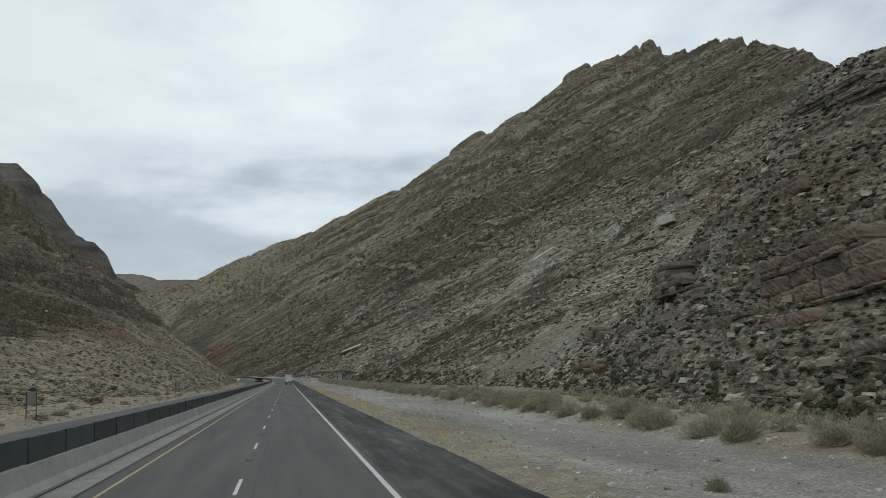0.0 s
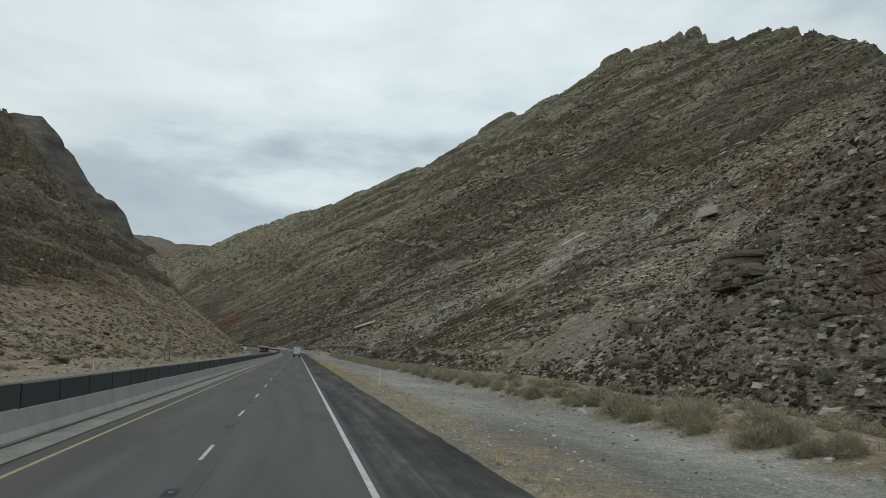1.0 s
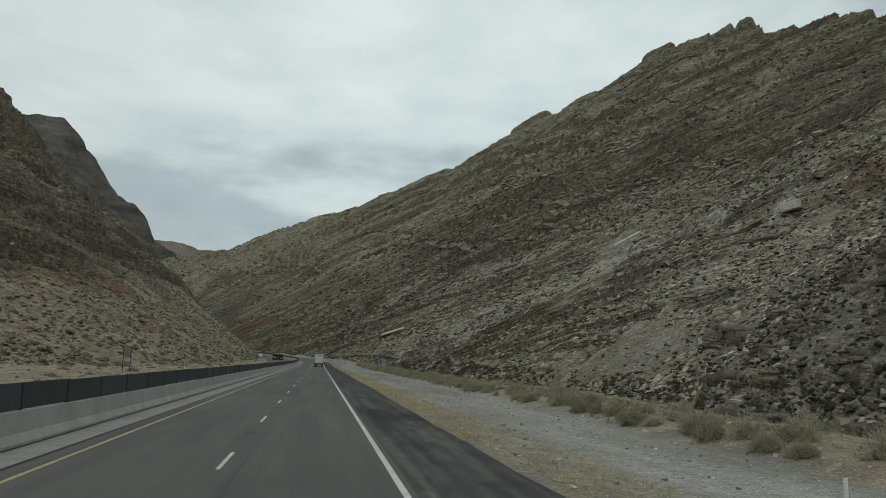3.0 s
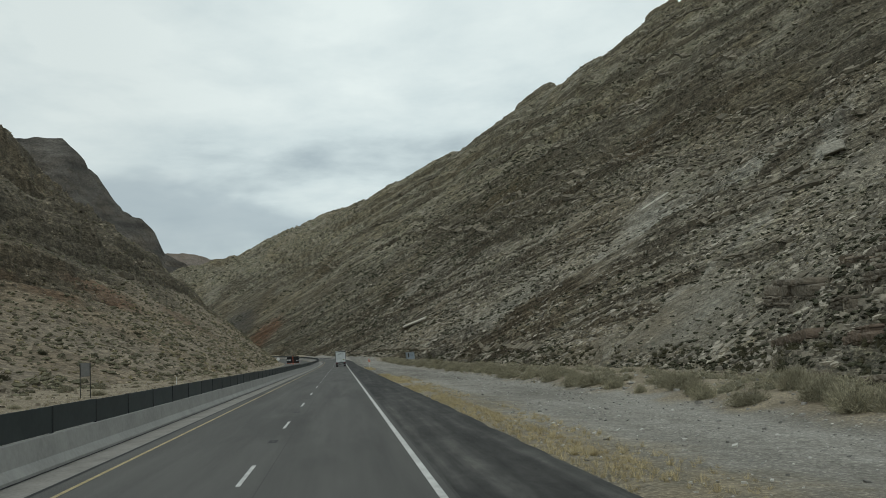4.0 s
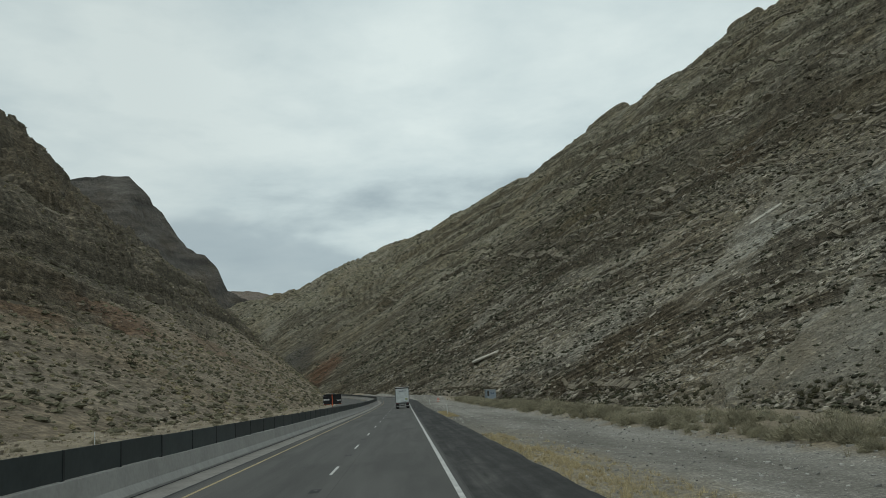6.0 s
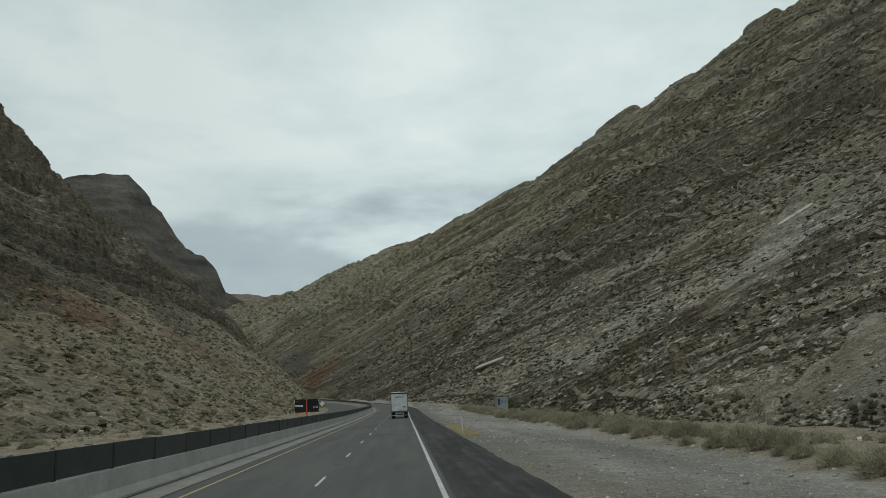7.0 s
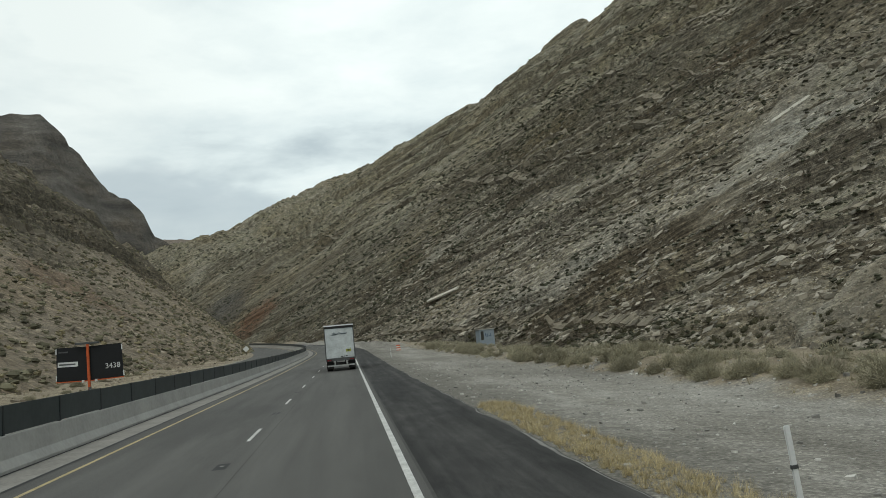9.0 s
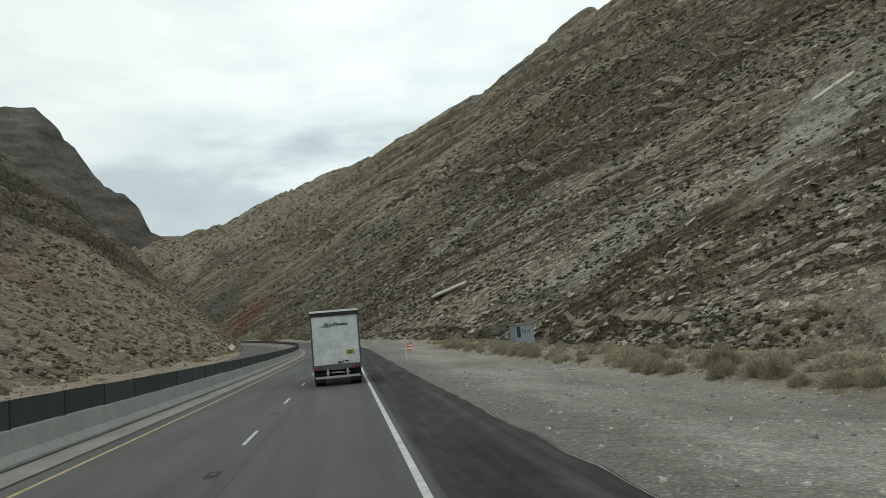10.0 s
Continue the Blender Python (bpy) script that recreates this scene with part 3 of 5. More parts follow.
gx, gy = wide(-30, 40, 0.6, 4800), wide(-12, 430, 1.3, 4800)
GX, GY = np.meshgrid(gx, gy, indexing="ij")
GZ = floor_height(GX, GY)
far = np.maximum(np.abs(GX) - 600, 0) + np.maximum(GY - 1400, 0)
GZ = np.where(far > 0, 2.0, GZ)
ground = from_arrays("ground", np.stack([GX, GY, GZ], -1).reshape(-1, 3), grid_faces(len(gx), len(gy))[:, ::-1], SOIL)
tagged(ground, "grey gravel and dry desert soil beside the highway", "ground", kind="structure")


def slope_mesh(name, foot, side, height, ds, depths, mat, bed, thick, label, seed, relief=1.0, trace=0.24, fine_to=760, fans=(), spur=None, crest=None, ledges=()):
    """A mountain side lofted from its foot line, with gullies, beds that stand out as ledges, and broken rock."""
    s, curve, normal = foot_line(foot, 80)
    cut = np.interp(fine_to, curve[:, 1], s)
    ss = np.concatenate([np.arange(0, cut, ds), np.arange(cut, s[-1], ds * 2.4)])
    cx, cy = np.interp(ss, s, curve[:, 0]), np.interp(ss, s, curve[:, 1])
    nx, ny = np.interp(ss, s, normal[:, 0]) * side, np.interp(ss, s, normal[:, 1]) * side
    D = np.broadcast_to(depths[None], (len(ss), len(depths)))
    X, Y = cx[:, None] + nx[:, None] * D, cy[:, None] + ny[:, None] * D
    FY = np.broadcast_to(cy[:, None], D.shape)
    S = np.broadcast_to(ss[:, None], D.shape)
    # smooth form first: the beds cut it in long straight lines
    Z = height(S, D, X, Y, FY)
    b = X * bed[0] + Y * bed[1] + Z * bed[2] + fbm(X, Y, 90, 3, seed + 40) * 0.5 + fbm(X, Y, 9, 3, seed + 45) * 0.13
    # wandering foot and gullies that run up the slope
    low = 12 if side > 0 else 0
    up = ramp(2 - low, 30 - 1.5 * low, D) * relief
    high = ramp(80, 190, D)
    shift = (fbm(S, D * 0.25, 45, 4, seed) * 3.0 + fbm(S, D * 0.5, 12, 3, seed + 9) * 1.0) * (0.5 + 0.5 * high)
    Z = height(S, D + shift * ramp(-5, 20, D), X, Y, FY)
    Z = Z + up * (fbm(X, Y, 70, 5, seed + 20) * (0.8 + 3.0 * high) + (ridged(S, D * 0.45, 34, 3, seed + 30) - 0.6) * (0.3 + 1.7 * high))
    # crags and gullies on the upper slope, lower towards the skyline
    if crest:
        room = ramp(25, 95, np.interp(FY, *crest) - Z) * ramp(50, 120, D) * ramp(330, 420, FY)
        crags = ridged(S + fbm(X, Y, 40, 3, seed + 33) * 14, (D + 0.5 * S) * 0.55, 42, 4, seed + 34) - 0.55
        Z = Z + room * (crags * 4.0 + fbm(X, Y, 30, 4, seed + 36) * 1.6)
    # loose fans of scree bury the ledges
    near = (1 - ramp(285, 335, FY + fbm(X, Y, 30, 3, seed + 61) * 20)) * ramp(-11, -7, D) if spur else np.zeros(D.shape)
    loose = ramp(0.0, 0.5, fbm(X, Y, 75, 4, seed + 50) - 0.5) * (1 - 0.85 * high) * 0.7 * (1 - 0.7 * near)
    for fan_y, spread, d0, d1, share in fans:
        wander = fbm(X, Y, 18, 4, seed + 52)
        loose = np.maximum(loose, (1 - ramp(0.7, 1.15, np.abs(FY + wander * spread * 0.4 - fan_y) / (spread * (1.25 - 0.7 * D / d1)) + 0.2 * wander)) * ramp(d0, d0 + 6, D) * (1 - ramp(d1 * 0.6, d1 * 1.05, D + 12 * wander)) * share)
    hard = (1 - 0.8 * loose) * ramp(-low, 6 - low, D)
    if side < 0:
        apron = 1 - ramp(22, 36, Z + fbm(X, Y, 40, 4, seed + 90) * 9)
        loose = np.maximum(loose * apron, apron * 0.95)
        hard = hard * (1 - 0.9 * apron)
        Z = Z + ramp(30, 70, Z) * (((ridged(S + fbm(X, Y, 30, 3, seed + 97) * 10, D * 0.45, 38, 2, seed + 95) - 0.5) * 7.0 + fbm(X, Y, 16, 3, seed + 98) * 1.8) * (1 - 0.5 * ramp(-25, 0, Z - np.interp(FY, LEFT_CREST_Y, LEFT_CREST_Z))))
        hard = hard * (1 + 0.9 * (1 - apron))
    bare = np.zeros(D.shape)
    # the strongest beds: each a cliff step, its tread falling back to the slope
    for level, rise, start, tall, fy0, fy1 in ledges:
        over = b - rise * (D - start) - level + fbm(X, Y, 24, 3, seed + 47) * 0.25
        here = ramp(fy0, fy0 + 25, FY) * (1 - ramp(fy1 - 25, fy1, FY)) * (0.55 + 0.45 * ramp(-0.4, 0.1, fbm(S, D, 30, 3, seed + int(tall * 10)))) * (1 - 0.6 * loose)
        step = ramp(-0.06, 0.06, over) * (1 - ramp(0.1, 1.6, over))
        Z = Z + here * tall * step
        bare = np.maximum(bare, here * (1 - ramp(0.1, 0.3, np.abs(over))))
    if side > 0:
        Z = Z + high * (2.6 - 5.5 * ramp(780, 900, FY))
    for t, sharp in thick:
        along = ramp(-0.6, 0.0, fbm(S, D * 3, 60 + t * 12, 3, seed + int(t * 10)))
        along = along * (high if t > 7 and side > 0 else 1) * (1 - 0.85 * near)
        add, face = terrace(b + noise2(X / (t * 3), Y / (t * 3), seed + 55) * t * 0.06, t, sharp, seed + 7)
        Z = Z + add * hard * along * (0.65 if t > 10 and side > 0 else 1)
        bare = np.maximum(bare, face * hard * along)
    if spur:
        c = X * spur[0] + Y * spur[1] + Z * spur[2] + fbm(X, Y, 60, 4, seed + 62) * 3.0
        for t, sharp in ((6.5, 0.86), (3.1, 0.84), (1.4, 0.75)):
            along = ramp(-0.5, 0.0, fbm(S, D * 3, 26 + t * 5, 3, seed + 63 + int(t * 10))) * near
            add, face = terrace(c + fbm(X, Y, t * 2.2, 3, seed + 64) * t * 0.12, t, sharp, seed + 65)
            Z = Z + add * along * (1 - 0.75 * loose) * 0.4
            bare = np.maximum(bare, 0.5 * face * along * (1 - 0.75 * loose))
    # broken blocks, longer along the beds than across them
    crag = (1.0 if side > 0 else 0.16) * hard * up * np.clip(0.25 + 0.75 * bare + 0.5 * fbm(X, Y, 55, 3, seed + 57) + 0.35 * high, 0.1, 1.2)
    crag = crag * (1 - 0.75 * near)
    for size, tall in ((8.0, 2.2), (3.2, 1.1)):
        own, rim = cells(S / size + fbm(X, Y, 20, 2, seed + 58) * 0.4, (D + trace * S) / (size * 0.42), seed + int(size))
        Z = Z + crag * ((own - 0.4) * tall - (1 - ramp(0.0, 0.16, rim)) * tall * 0.45)
    own, rim = cells(X / 1.7, Y / 1.7, seed + 80)
    Z = Z + ramp(-low, 5 - low, D) * (own ** 3) * (0.18 + 0.22 * (1 - loose)) * (1.0 if side > 0 else 0.4) + ramp(-low, 5 - low, D) * fbm(X, Y, 2.2, 2, seed + 70) * (0.12 if side > 0 else 0.04)
    if side < 0:
        bare = np.maximum(bare, (1 - apron) * (0.55 + 0.45 * ramp(-0.2, 0.3, fbm(X, Y, 24, 4, seed + 93))))
    band = b - 0.115 * (D - 85)
    stray = fbm(X, Y, 55, 4, seed + 92)
    lower = ramp(690, 790, FY) * (1 - ramp(90, 150, D + 35 * stray))
    brown = np.clip(ramp(-107, -103, band + 2 * stray) * (1 - ramp(-90, -76, band + 9 * stray)) * ramp(330, 420, FY) + lower, 0, 1) * (1 - 0.8 * loose)
    khaki = ramp(-92, -78, band + 9 * stray) * ramp(380, 440, FY) * (1 - brown)
    bare = np.clip(bare + 0.35 * brown * ramp(-0.2, 0.3, fbm(X, Y, 40, 4, seed + 91)), 0, 1)
    level = X * bed[0] + Y * bed[1] + Z * bed[2] + fbm(X, Y, 40, 3, seed + 41) * 0.4
    if spur:
        level = level + (X * spur[0] + Y * spur[1] + Z * spur[2] - level) * near
    v = np.stack([X, Y, Z], -1).reshape(-1, 3)
    f = grid_faces(*D.shape)
    ob = from_arrays(name, v, f if side < 0 else f[:, ::-1], mat, side < 0, {"scree": loose, "bare": bare, "bed": level, "band": band + 60 * (1 - ramp(380, 440, FY)), "brown": brown, "khaki": khaki})
    tagged(ob, label, "mountain", kind="structure")
    return X, Y, Z, D, FY, b, loose


def depth_steps(lo, first, last, end):
    out, k = [lo], first
    while out[-1] < end:
        out.append(out[-1] + k)
        k = min(last, k * 1.0065)
    return np.array(out)


right_side = slope_mesh("mountain_east", RIGHT_FOOT, 1, right_height, 1.2, depth_steps(-14, 0.56, 1.7, 520), ROCK_RIGHT, BED, ((13.0, 0.9), (8.0, 0.93), (4.6, 0.955), (2.0, 0.92), (0.85, 0.82)),
                        "bare grey-brown mountain of tilted rock beds and scree", 100, fans=((408, 34, -3, 56, 0.95), (372, 24, -3, 30, 0.85), (205, 10, 8, 26, 0.6), (243, 13, 4, 40, 0.75), (560, 16, 8, 40, 0.45), (330, 16, 5, 55, 0.5), (500, 22, 85, 190, 0.45)), spur=SPUR_BED, crest=(CREST_Y, CREST_Z),
                        ledges=((-119.5, 0.115, 85, 5.0, 400, 720), (-121.4, 0.115, 85, 2.6, 430, 640), (-126.7, 0.0, 0, 4.6, 430, 640), (-113.6, 0.03, 45, 3.6, 550, 760), (-124.6, 0.03, 20, 2.2, 450, 600), (-99.5, 0.16, 113, 5.0, 480, 760),
                                (-109, 0.12, 100, 2.2, 430, 700), (-131.3, 0.0, 0, 2.4, 400, 560), (-92, 0.16, 113, 4.0, 460, 800)))
left_side = slope_mesh("mountain_west", LEFT_FOOT, -1, left_height, 1.25, depth_steps(-6, 0.75, 1.8, 235), ROCK_LEFT, LEFT_BED, ((14.0, 0.72), (6.0, 0.74), (2.6, 0.78)),
                       "brown rocky hillside with cliffs above a scree apron", 300, trace=-0.5)


def far_mountain(name, crest, y0, reach, run_out, label, seed, rough, mat):
    """A far ridge: its skyline over a broad fall towards the viewer and behind."""
    xs = np.array([p[0] for p in crest], float)
    zs = np.array([p[1] for p in crest], float)
    x = np.linspace(xs[0], xs[-1], 220)
    d = np.concatenate([np.linspace(-run_out, -12, 110), np.linspace(-8, 0, 4), np.linspace(10, reach, 14)])
    X, Dn = np.meshgrid(x, d, indexing="ij")
    top = np.interp(X, xs, zs)
    X = X * (1 + Dn / y0)
    Y = y0 + Dn
    fall = np.where(Dn < 0, -Dn * 0.9, Dn * 1.0)
    Z = np.maximum(top * (1 + np.minimum(Dn, 0) / y0) - fall + fbm(X, Y, 160, 5, seed) * rough * ramp(0, 120, np.abs(Dn)), -5)
    Z = Z + fbm(X, Y, 45, 4, seed + 3) * rough * 0.16
    Z = Z + terrace(Z + fbm(X, Y, 200, 3, seed + 5) * 12, 48, 0.78, 8)[0] * 0.12 + terrace(Z + fbm(X, Y, 90, 3, seed + 6) * 5, 15, 0.65, 9)[0] * 0.7
    Z = Z + ridged(X, Y * 0.3, 60, 3, seed + 7) * 5 * ramp(6, 60, np.abs(Dn)) + fbm(X, Y, 22, 3, seed + 9) * 2.2
    ob = from_arrays(name, np.stack([X, Y, Z], -1).reshape(-1, 3), grid_faces(*X.shape)[:, ::-1], mat, False)
    tagged(ob, label, "mountain", kind="structure")


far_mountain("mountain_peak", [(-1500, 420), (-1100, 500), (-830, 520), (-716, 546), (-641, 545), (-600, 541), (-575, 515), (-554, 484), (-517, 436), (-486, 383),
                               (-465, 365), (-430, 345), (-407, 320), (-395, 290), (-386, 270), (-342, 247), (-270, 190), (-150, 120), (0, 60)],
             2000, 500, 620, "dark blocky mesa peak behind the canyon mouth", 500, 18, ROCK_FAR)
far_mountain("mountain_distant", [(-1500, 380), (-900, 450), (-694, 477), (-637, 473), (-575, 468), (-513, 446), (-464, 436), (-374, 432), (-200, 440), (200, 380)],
             3500, 400, 900, "distant ridge seen through the canyon gap, its colour paled for haze", 600, 20, ROCK_DISTANT)


# ---- the highway ----


def strip(name, u0, u1, y0, y1, z, mat, step=4.0, parent=None, across=2):
    """A band along the road between two offsets."""
    ys = np.arange(y0, y1 + 0.01, min(step, y1 - y0))
    us = np.linspace(u0, u1, across)
    Y, U = np.meshgrid(ys, us, indexing="ij")
    v = np.stack([U + bend(Y), Y, grade(Y) + z + 0 * Y], -1).reshape(-1, 3)
    ob = from_arrays(name, v, grid_faces(*Y.shape)[:, ::-1], mat)
    ob.parent = parent
    return ob


road = tagged(strip("road", -6.15, 2.10, -60, 640, 0.0, ASPHALT), "worn grey asphalt carriageway of a two-lane highway", "road", kind="structure")
ys = np.concatenate([np.arange(-60, 330, 0.3), np.arange(330, 640, 1.0)])
rows = []
outer = 4.72 + fbm(ys, ys * 0, 1.6, 3, 401) * 0.06 + fbm(ys, ys * 0, 30.0, 2, 402) * 0.06
for q in np.linspace(0, 1, 7):
    rows.append(np.stack([2.10 + (outer - 2.10) * q + bend(ys), ys, grade(ys) - 0.004], 1))
rows.append(np.stack([outer + 0.14 + bend(ys), ys, grade(ys) - 0.2], 1))
v = np.stack(rows, 1)
shoulder = tagged(from_arrays("road_shoulder", v.reshape(-1, 3), grid_faces(*v.shape[:2])[:, ::-1], SHOULDER), "dark patched asphalt shoulder with a ragged edge", "road", kind="structure")
gutter = tagged(strip("road_gutter", -7.35, -6.15, -60, 640, -0.006, GUTTER), "dusty concrete gutter along the median barrier", "road", kind="structure")
strip("edge_line", 1.79, 1.93, -60, 640, 0.006, WHITE_LINE, parent=road)
strip("yellow_line", -5.60, -5.48, -60, 640, 0.006, YELLOW_LINE, parent=road)
strip("joint", -6.22, -6.10, -60, 640, 0.005, SEAL, parent=road)
strip("joint", -7.34, -7.25, -60, 640, 0.003, SEAL, parent=gutter)
strip("joint", -1.41, -1.39, -60, 640, 0.004, FAINT, parent=road)
strip("joint", 2.06, 2.12, -60, 640, 0.003, FAINT, parent=road)
for k in range(-25, 20):
    y = 300.6 + 13.277 * k
    strip("lane_dash", -1.90, -1.80, y - 1.6, y + 1.6, 0.006, WHITE_LINE, parent=road)
    strip("marker_slot", -2.0, -1.72, y - 6.6, y - 5.7, 0.004, SEAL, parent=road)
    strip("road_marker", -1.90, -1.80, y - 6.22, y - 6.08, 0.016, OLD_LINE, parent=road)
# a pale crumbled rim along the shoulder's edge
keep = (ys > 258) & (ys < 345)
yk, edge = ys[keep], (outer + bend(ys))[keep]
wear = np.clip(0.01 + 0.07 * fbm(yk, yk * 0, 3.5, 4, 403), 0.0005, 0.1)
rim = np.stack([np.stack([edge - 0.05 - wear, yk, grade(yk) + 0.001], 1), np.stack([edge - 0.03, yk, grade(yk) + 0.001], 1)], 1)
from_arrays("old_edge_line", rim.reshape(-1, 3), grid_faces(*rim.shape[:2])[:, ::-1], OLD_LINE).parent = shoulder
other = tagged(strip("road_opposite", -21.0, -9.2, -60, 640, 0.02, ASPHALT), "grey asphalt carriageway behind the median barrier", "road", kind="structure")
strip("yellow_line", -10.3, -10.15, -60, 640, 0.028, YELLOW_LINE, parent=other)

# ---- median barrier with its glare screen ----
profile = [(-7.36, -0.05), (-7.36, 0.07), (-7.50, 0.30), (-7.58, 0.84), (-7.60, 0.86), (-7.80, 0.86), (-7.82, 0.84), (-7.90, 0.30), (-8.04, 0.07), (-8.04, -0.05)]
ys = np.arange(-40, 640, 3.0)
verts = np.array([(u + float(bend(y)), y, z + float(grade(y))) for y in ys for u, z in profile])
barrier = tagged(from_arrays("median_barrier", verts, grid_faces(len(ys), len(profile)), CONCRETE, False), "pale cast concrete median barrier", "barrier", kind="structure")
panel_mesh = None
for k in range(163):
    y = -30.9 + 4.06 * k
    if panel_mesh is None:
        bm = boxes((-0.03, 0.03, -2.015, 2.015, 0.0, 0.72), bevel=0.008)
        panel = part("glare_screen", bm, SCREEN)
        panel_mesh = panel.data
        bm = boxes((-0.045, 0.045, -0.05, 0.05, 0.0, 0.735))
        post = part("screen_post", bm, SCREEN_EDGE)
        post_mesh = post.data
    else:
        panel, post = new("glare_screen", panel_mesh), new("screen_post", post_mesh)
    slope = math.degrees(math.atan2(float(bend(y + 1) - bend(y - 1)), 2))
    panel.parent = post.parent = barrier
    lean = (k * 37 % 11 - 5) * 0.16
    panel.matrix_world = pose(-7.70 + float(bend(y)), y, 0.86 + float(grade(y)) + (k * 29 % 7) * 0.004, math.degrees(math.atan(float(grade(y + 1) - grade(y - 1)) / 2)), lean, -slope)
    y += 2.03
    post.matrix_world = pose(-7.70 + float(bend(y)), y, 0.86 + float(grade(y)), 0, 0, -slope)


# ---- loose stones and scrub on the slopes and beside the road ----


def scatter(name, spots, sizes, template, faces, mat, label, category, seed, squash=(0.7, 1.1), tilt=0.3, rough=0.35, heart=0, dip=(0.0, 0.0)):
    """Many small pieces as one mesh: every copy turned, stretched and roughened on its own."""
    rng = np.random.default_rng(seed)
    n, k = len(spots), len(template)
    a = rng.uniform(0, 6.283, n)
    ca, sa = np.cos(a)[:, None], np.sin(a)[:, None]
    v = np.repeat(template[None], n, 0) * (1 + rng.uniform(-rough, rough, (n, k, 1)))
    v = v * sizes[:, None, None] * np.stack([rng.uniform(0.7, 1.3, n), rng.uniform(0.7, 1.3, n), rng.uniform(*squash, n)], 1)[:, None]
    x, y = v[..., 0] * ca - v[..., 1] * sa, v[..., 0] * sa + v[..., 1] * ca
    z = v[..., 2] + x * (dip[0] + rng.uniform(-tilt, tilt, (n, 1))) + y * dip[1]
    pts = np.stack([x + spots[:, :1], y + spots[:, 1:2], z + spots[:, 2:3]], -1).reshape(-1, 3)
    f = (faces[None] + (np.arange(n) * k)[:, None, None]).reshape(-1, faces.shape[1])
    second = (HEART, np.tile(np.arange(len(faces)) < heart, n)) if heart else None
    return tagged(from_arrays(name, pts, f, mat, False, second=second), label, category, kind="stuff")


BLOCK = np.array([(sx * 0.5, sy * 0.42, sz) for sz in (-0.35, 0.45) for sx, sy in ((-1, -1), (1, -1), (1.1, 1), (-0.9, 1.1))]) * [1, 1, 1]
BLOCK_F = np.array([(0, 3, 2, 1), (4, 5, 6, 7), (0, 1, 5, 4), (1, 2, 6, 5), (2, 3, 7, 6), (3, 0, 4, 7)])


def clump(blades, seed, wide_=0.16, up=0.9, fine_tips=False):
    """A template of blades that lean outwards from one root: leaves or stems of a small shrub."""
    rng = np.random.default_rng(seed)
    v, f = [], []
    for i in range(blades):
        a, lean, tall = rng.uniform(0, 6.283), rng.uniform(0.1, 0.75), rng.uniform(0.5, 1.0)
        d = np.array([np.cos(a), np.sin(a), 0])
        s = np.array([-d[1], d[0], 0]) * wide_ * rng.uniform(0.6, 1.4)
        root = d * rng.uniform(0, 0.22) + [0, 0, -0.08]
        tip = root + d * lean * 0.8 + np.array([0, 0, up * tall * (1.1 - lean * 0.6)])
        k = len(v)
        if fine_tips:
            v += [root - s, root + s, tip]
            f.append((k, k + 1, k + 2))
        else:
            v += [root - s * 0.6, root + s * 0.6, tip + s, tip - s]
            f.append((k, k + 1, k + 2, k + 3))
    return np.array(v), np.array(f)


def on_slope(side, n, seed, lo, hi, fy_lo, fy_hi, power=1.5, clumpy=0.0, sparse=0.0):
    """Spots on a mountain side; sparse: the share that keeps off the loose scree."""
    X, Y, Z, D, FY, loose = *side[:5], side[6]
    rng = np.random.default_rng(seed)
    out = []
    rows = np.nonzero((FY[:, 0] > fy_lo) & (FY[:, 0] < fy_hi))[0]
    ddepth = D[0]
    want = lo + (hi - lo) * rng.random(n * 3) ** power
    i, j = rng.choice(rows, n * 3), np.searchsorted(ddepth, want)
    j = np.clip(j, 0, len(ddepth) - 2)
    keep = (noise2(X[i, j] / 14, Y[i, j] / 14, seed) > clumpy * 2 - 1) & (loose[np.clip(i, 0, X.shape[0] - 2), j] * sparse < rng.random(n * 3))
    i, j = i[keep][:n], j[keep][:n]
    i = np.clip(i, 0, X.shape[0] - 2)
    u, w = rng.random(len(i)), rng.random(len(i))

    def at(A):
        return (A[i, j] * (1 - u) + A[i + 1, j] * u) * (1 - w) + (A[i, j + 1] * (1 - u) + A[i + 1, j + 1] * u) * w
    return np.stack([at(X), at(Y), at(Z)], 1)


def skewed(n, lo, hi, seed, power=2.5):
    return lo + (hi - lo) * np.random.default_rng(seed).random(n) ** power


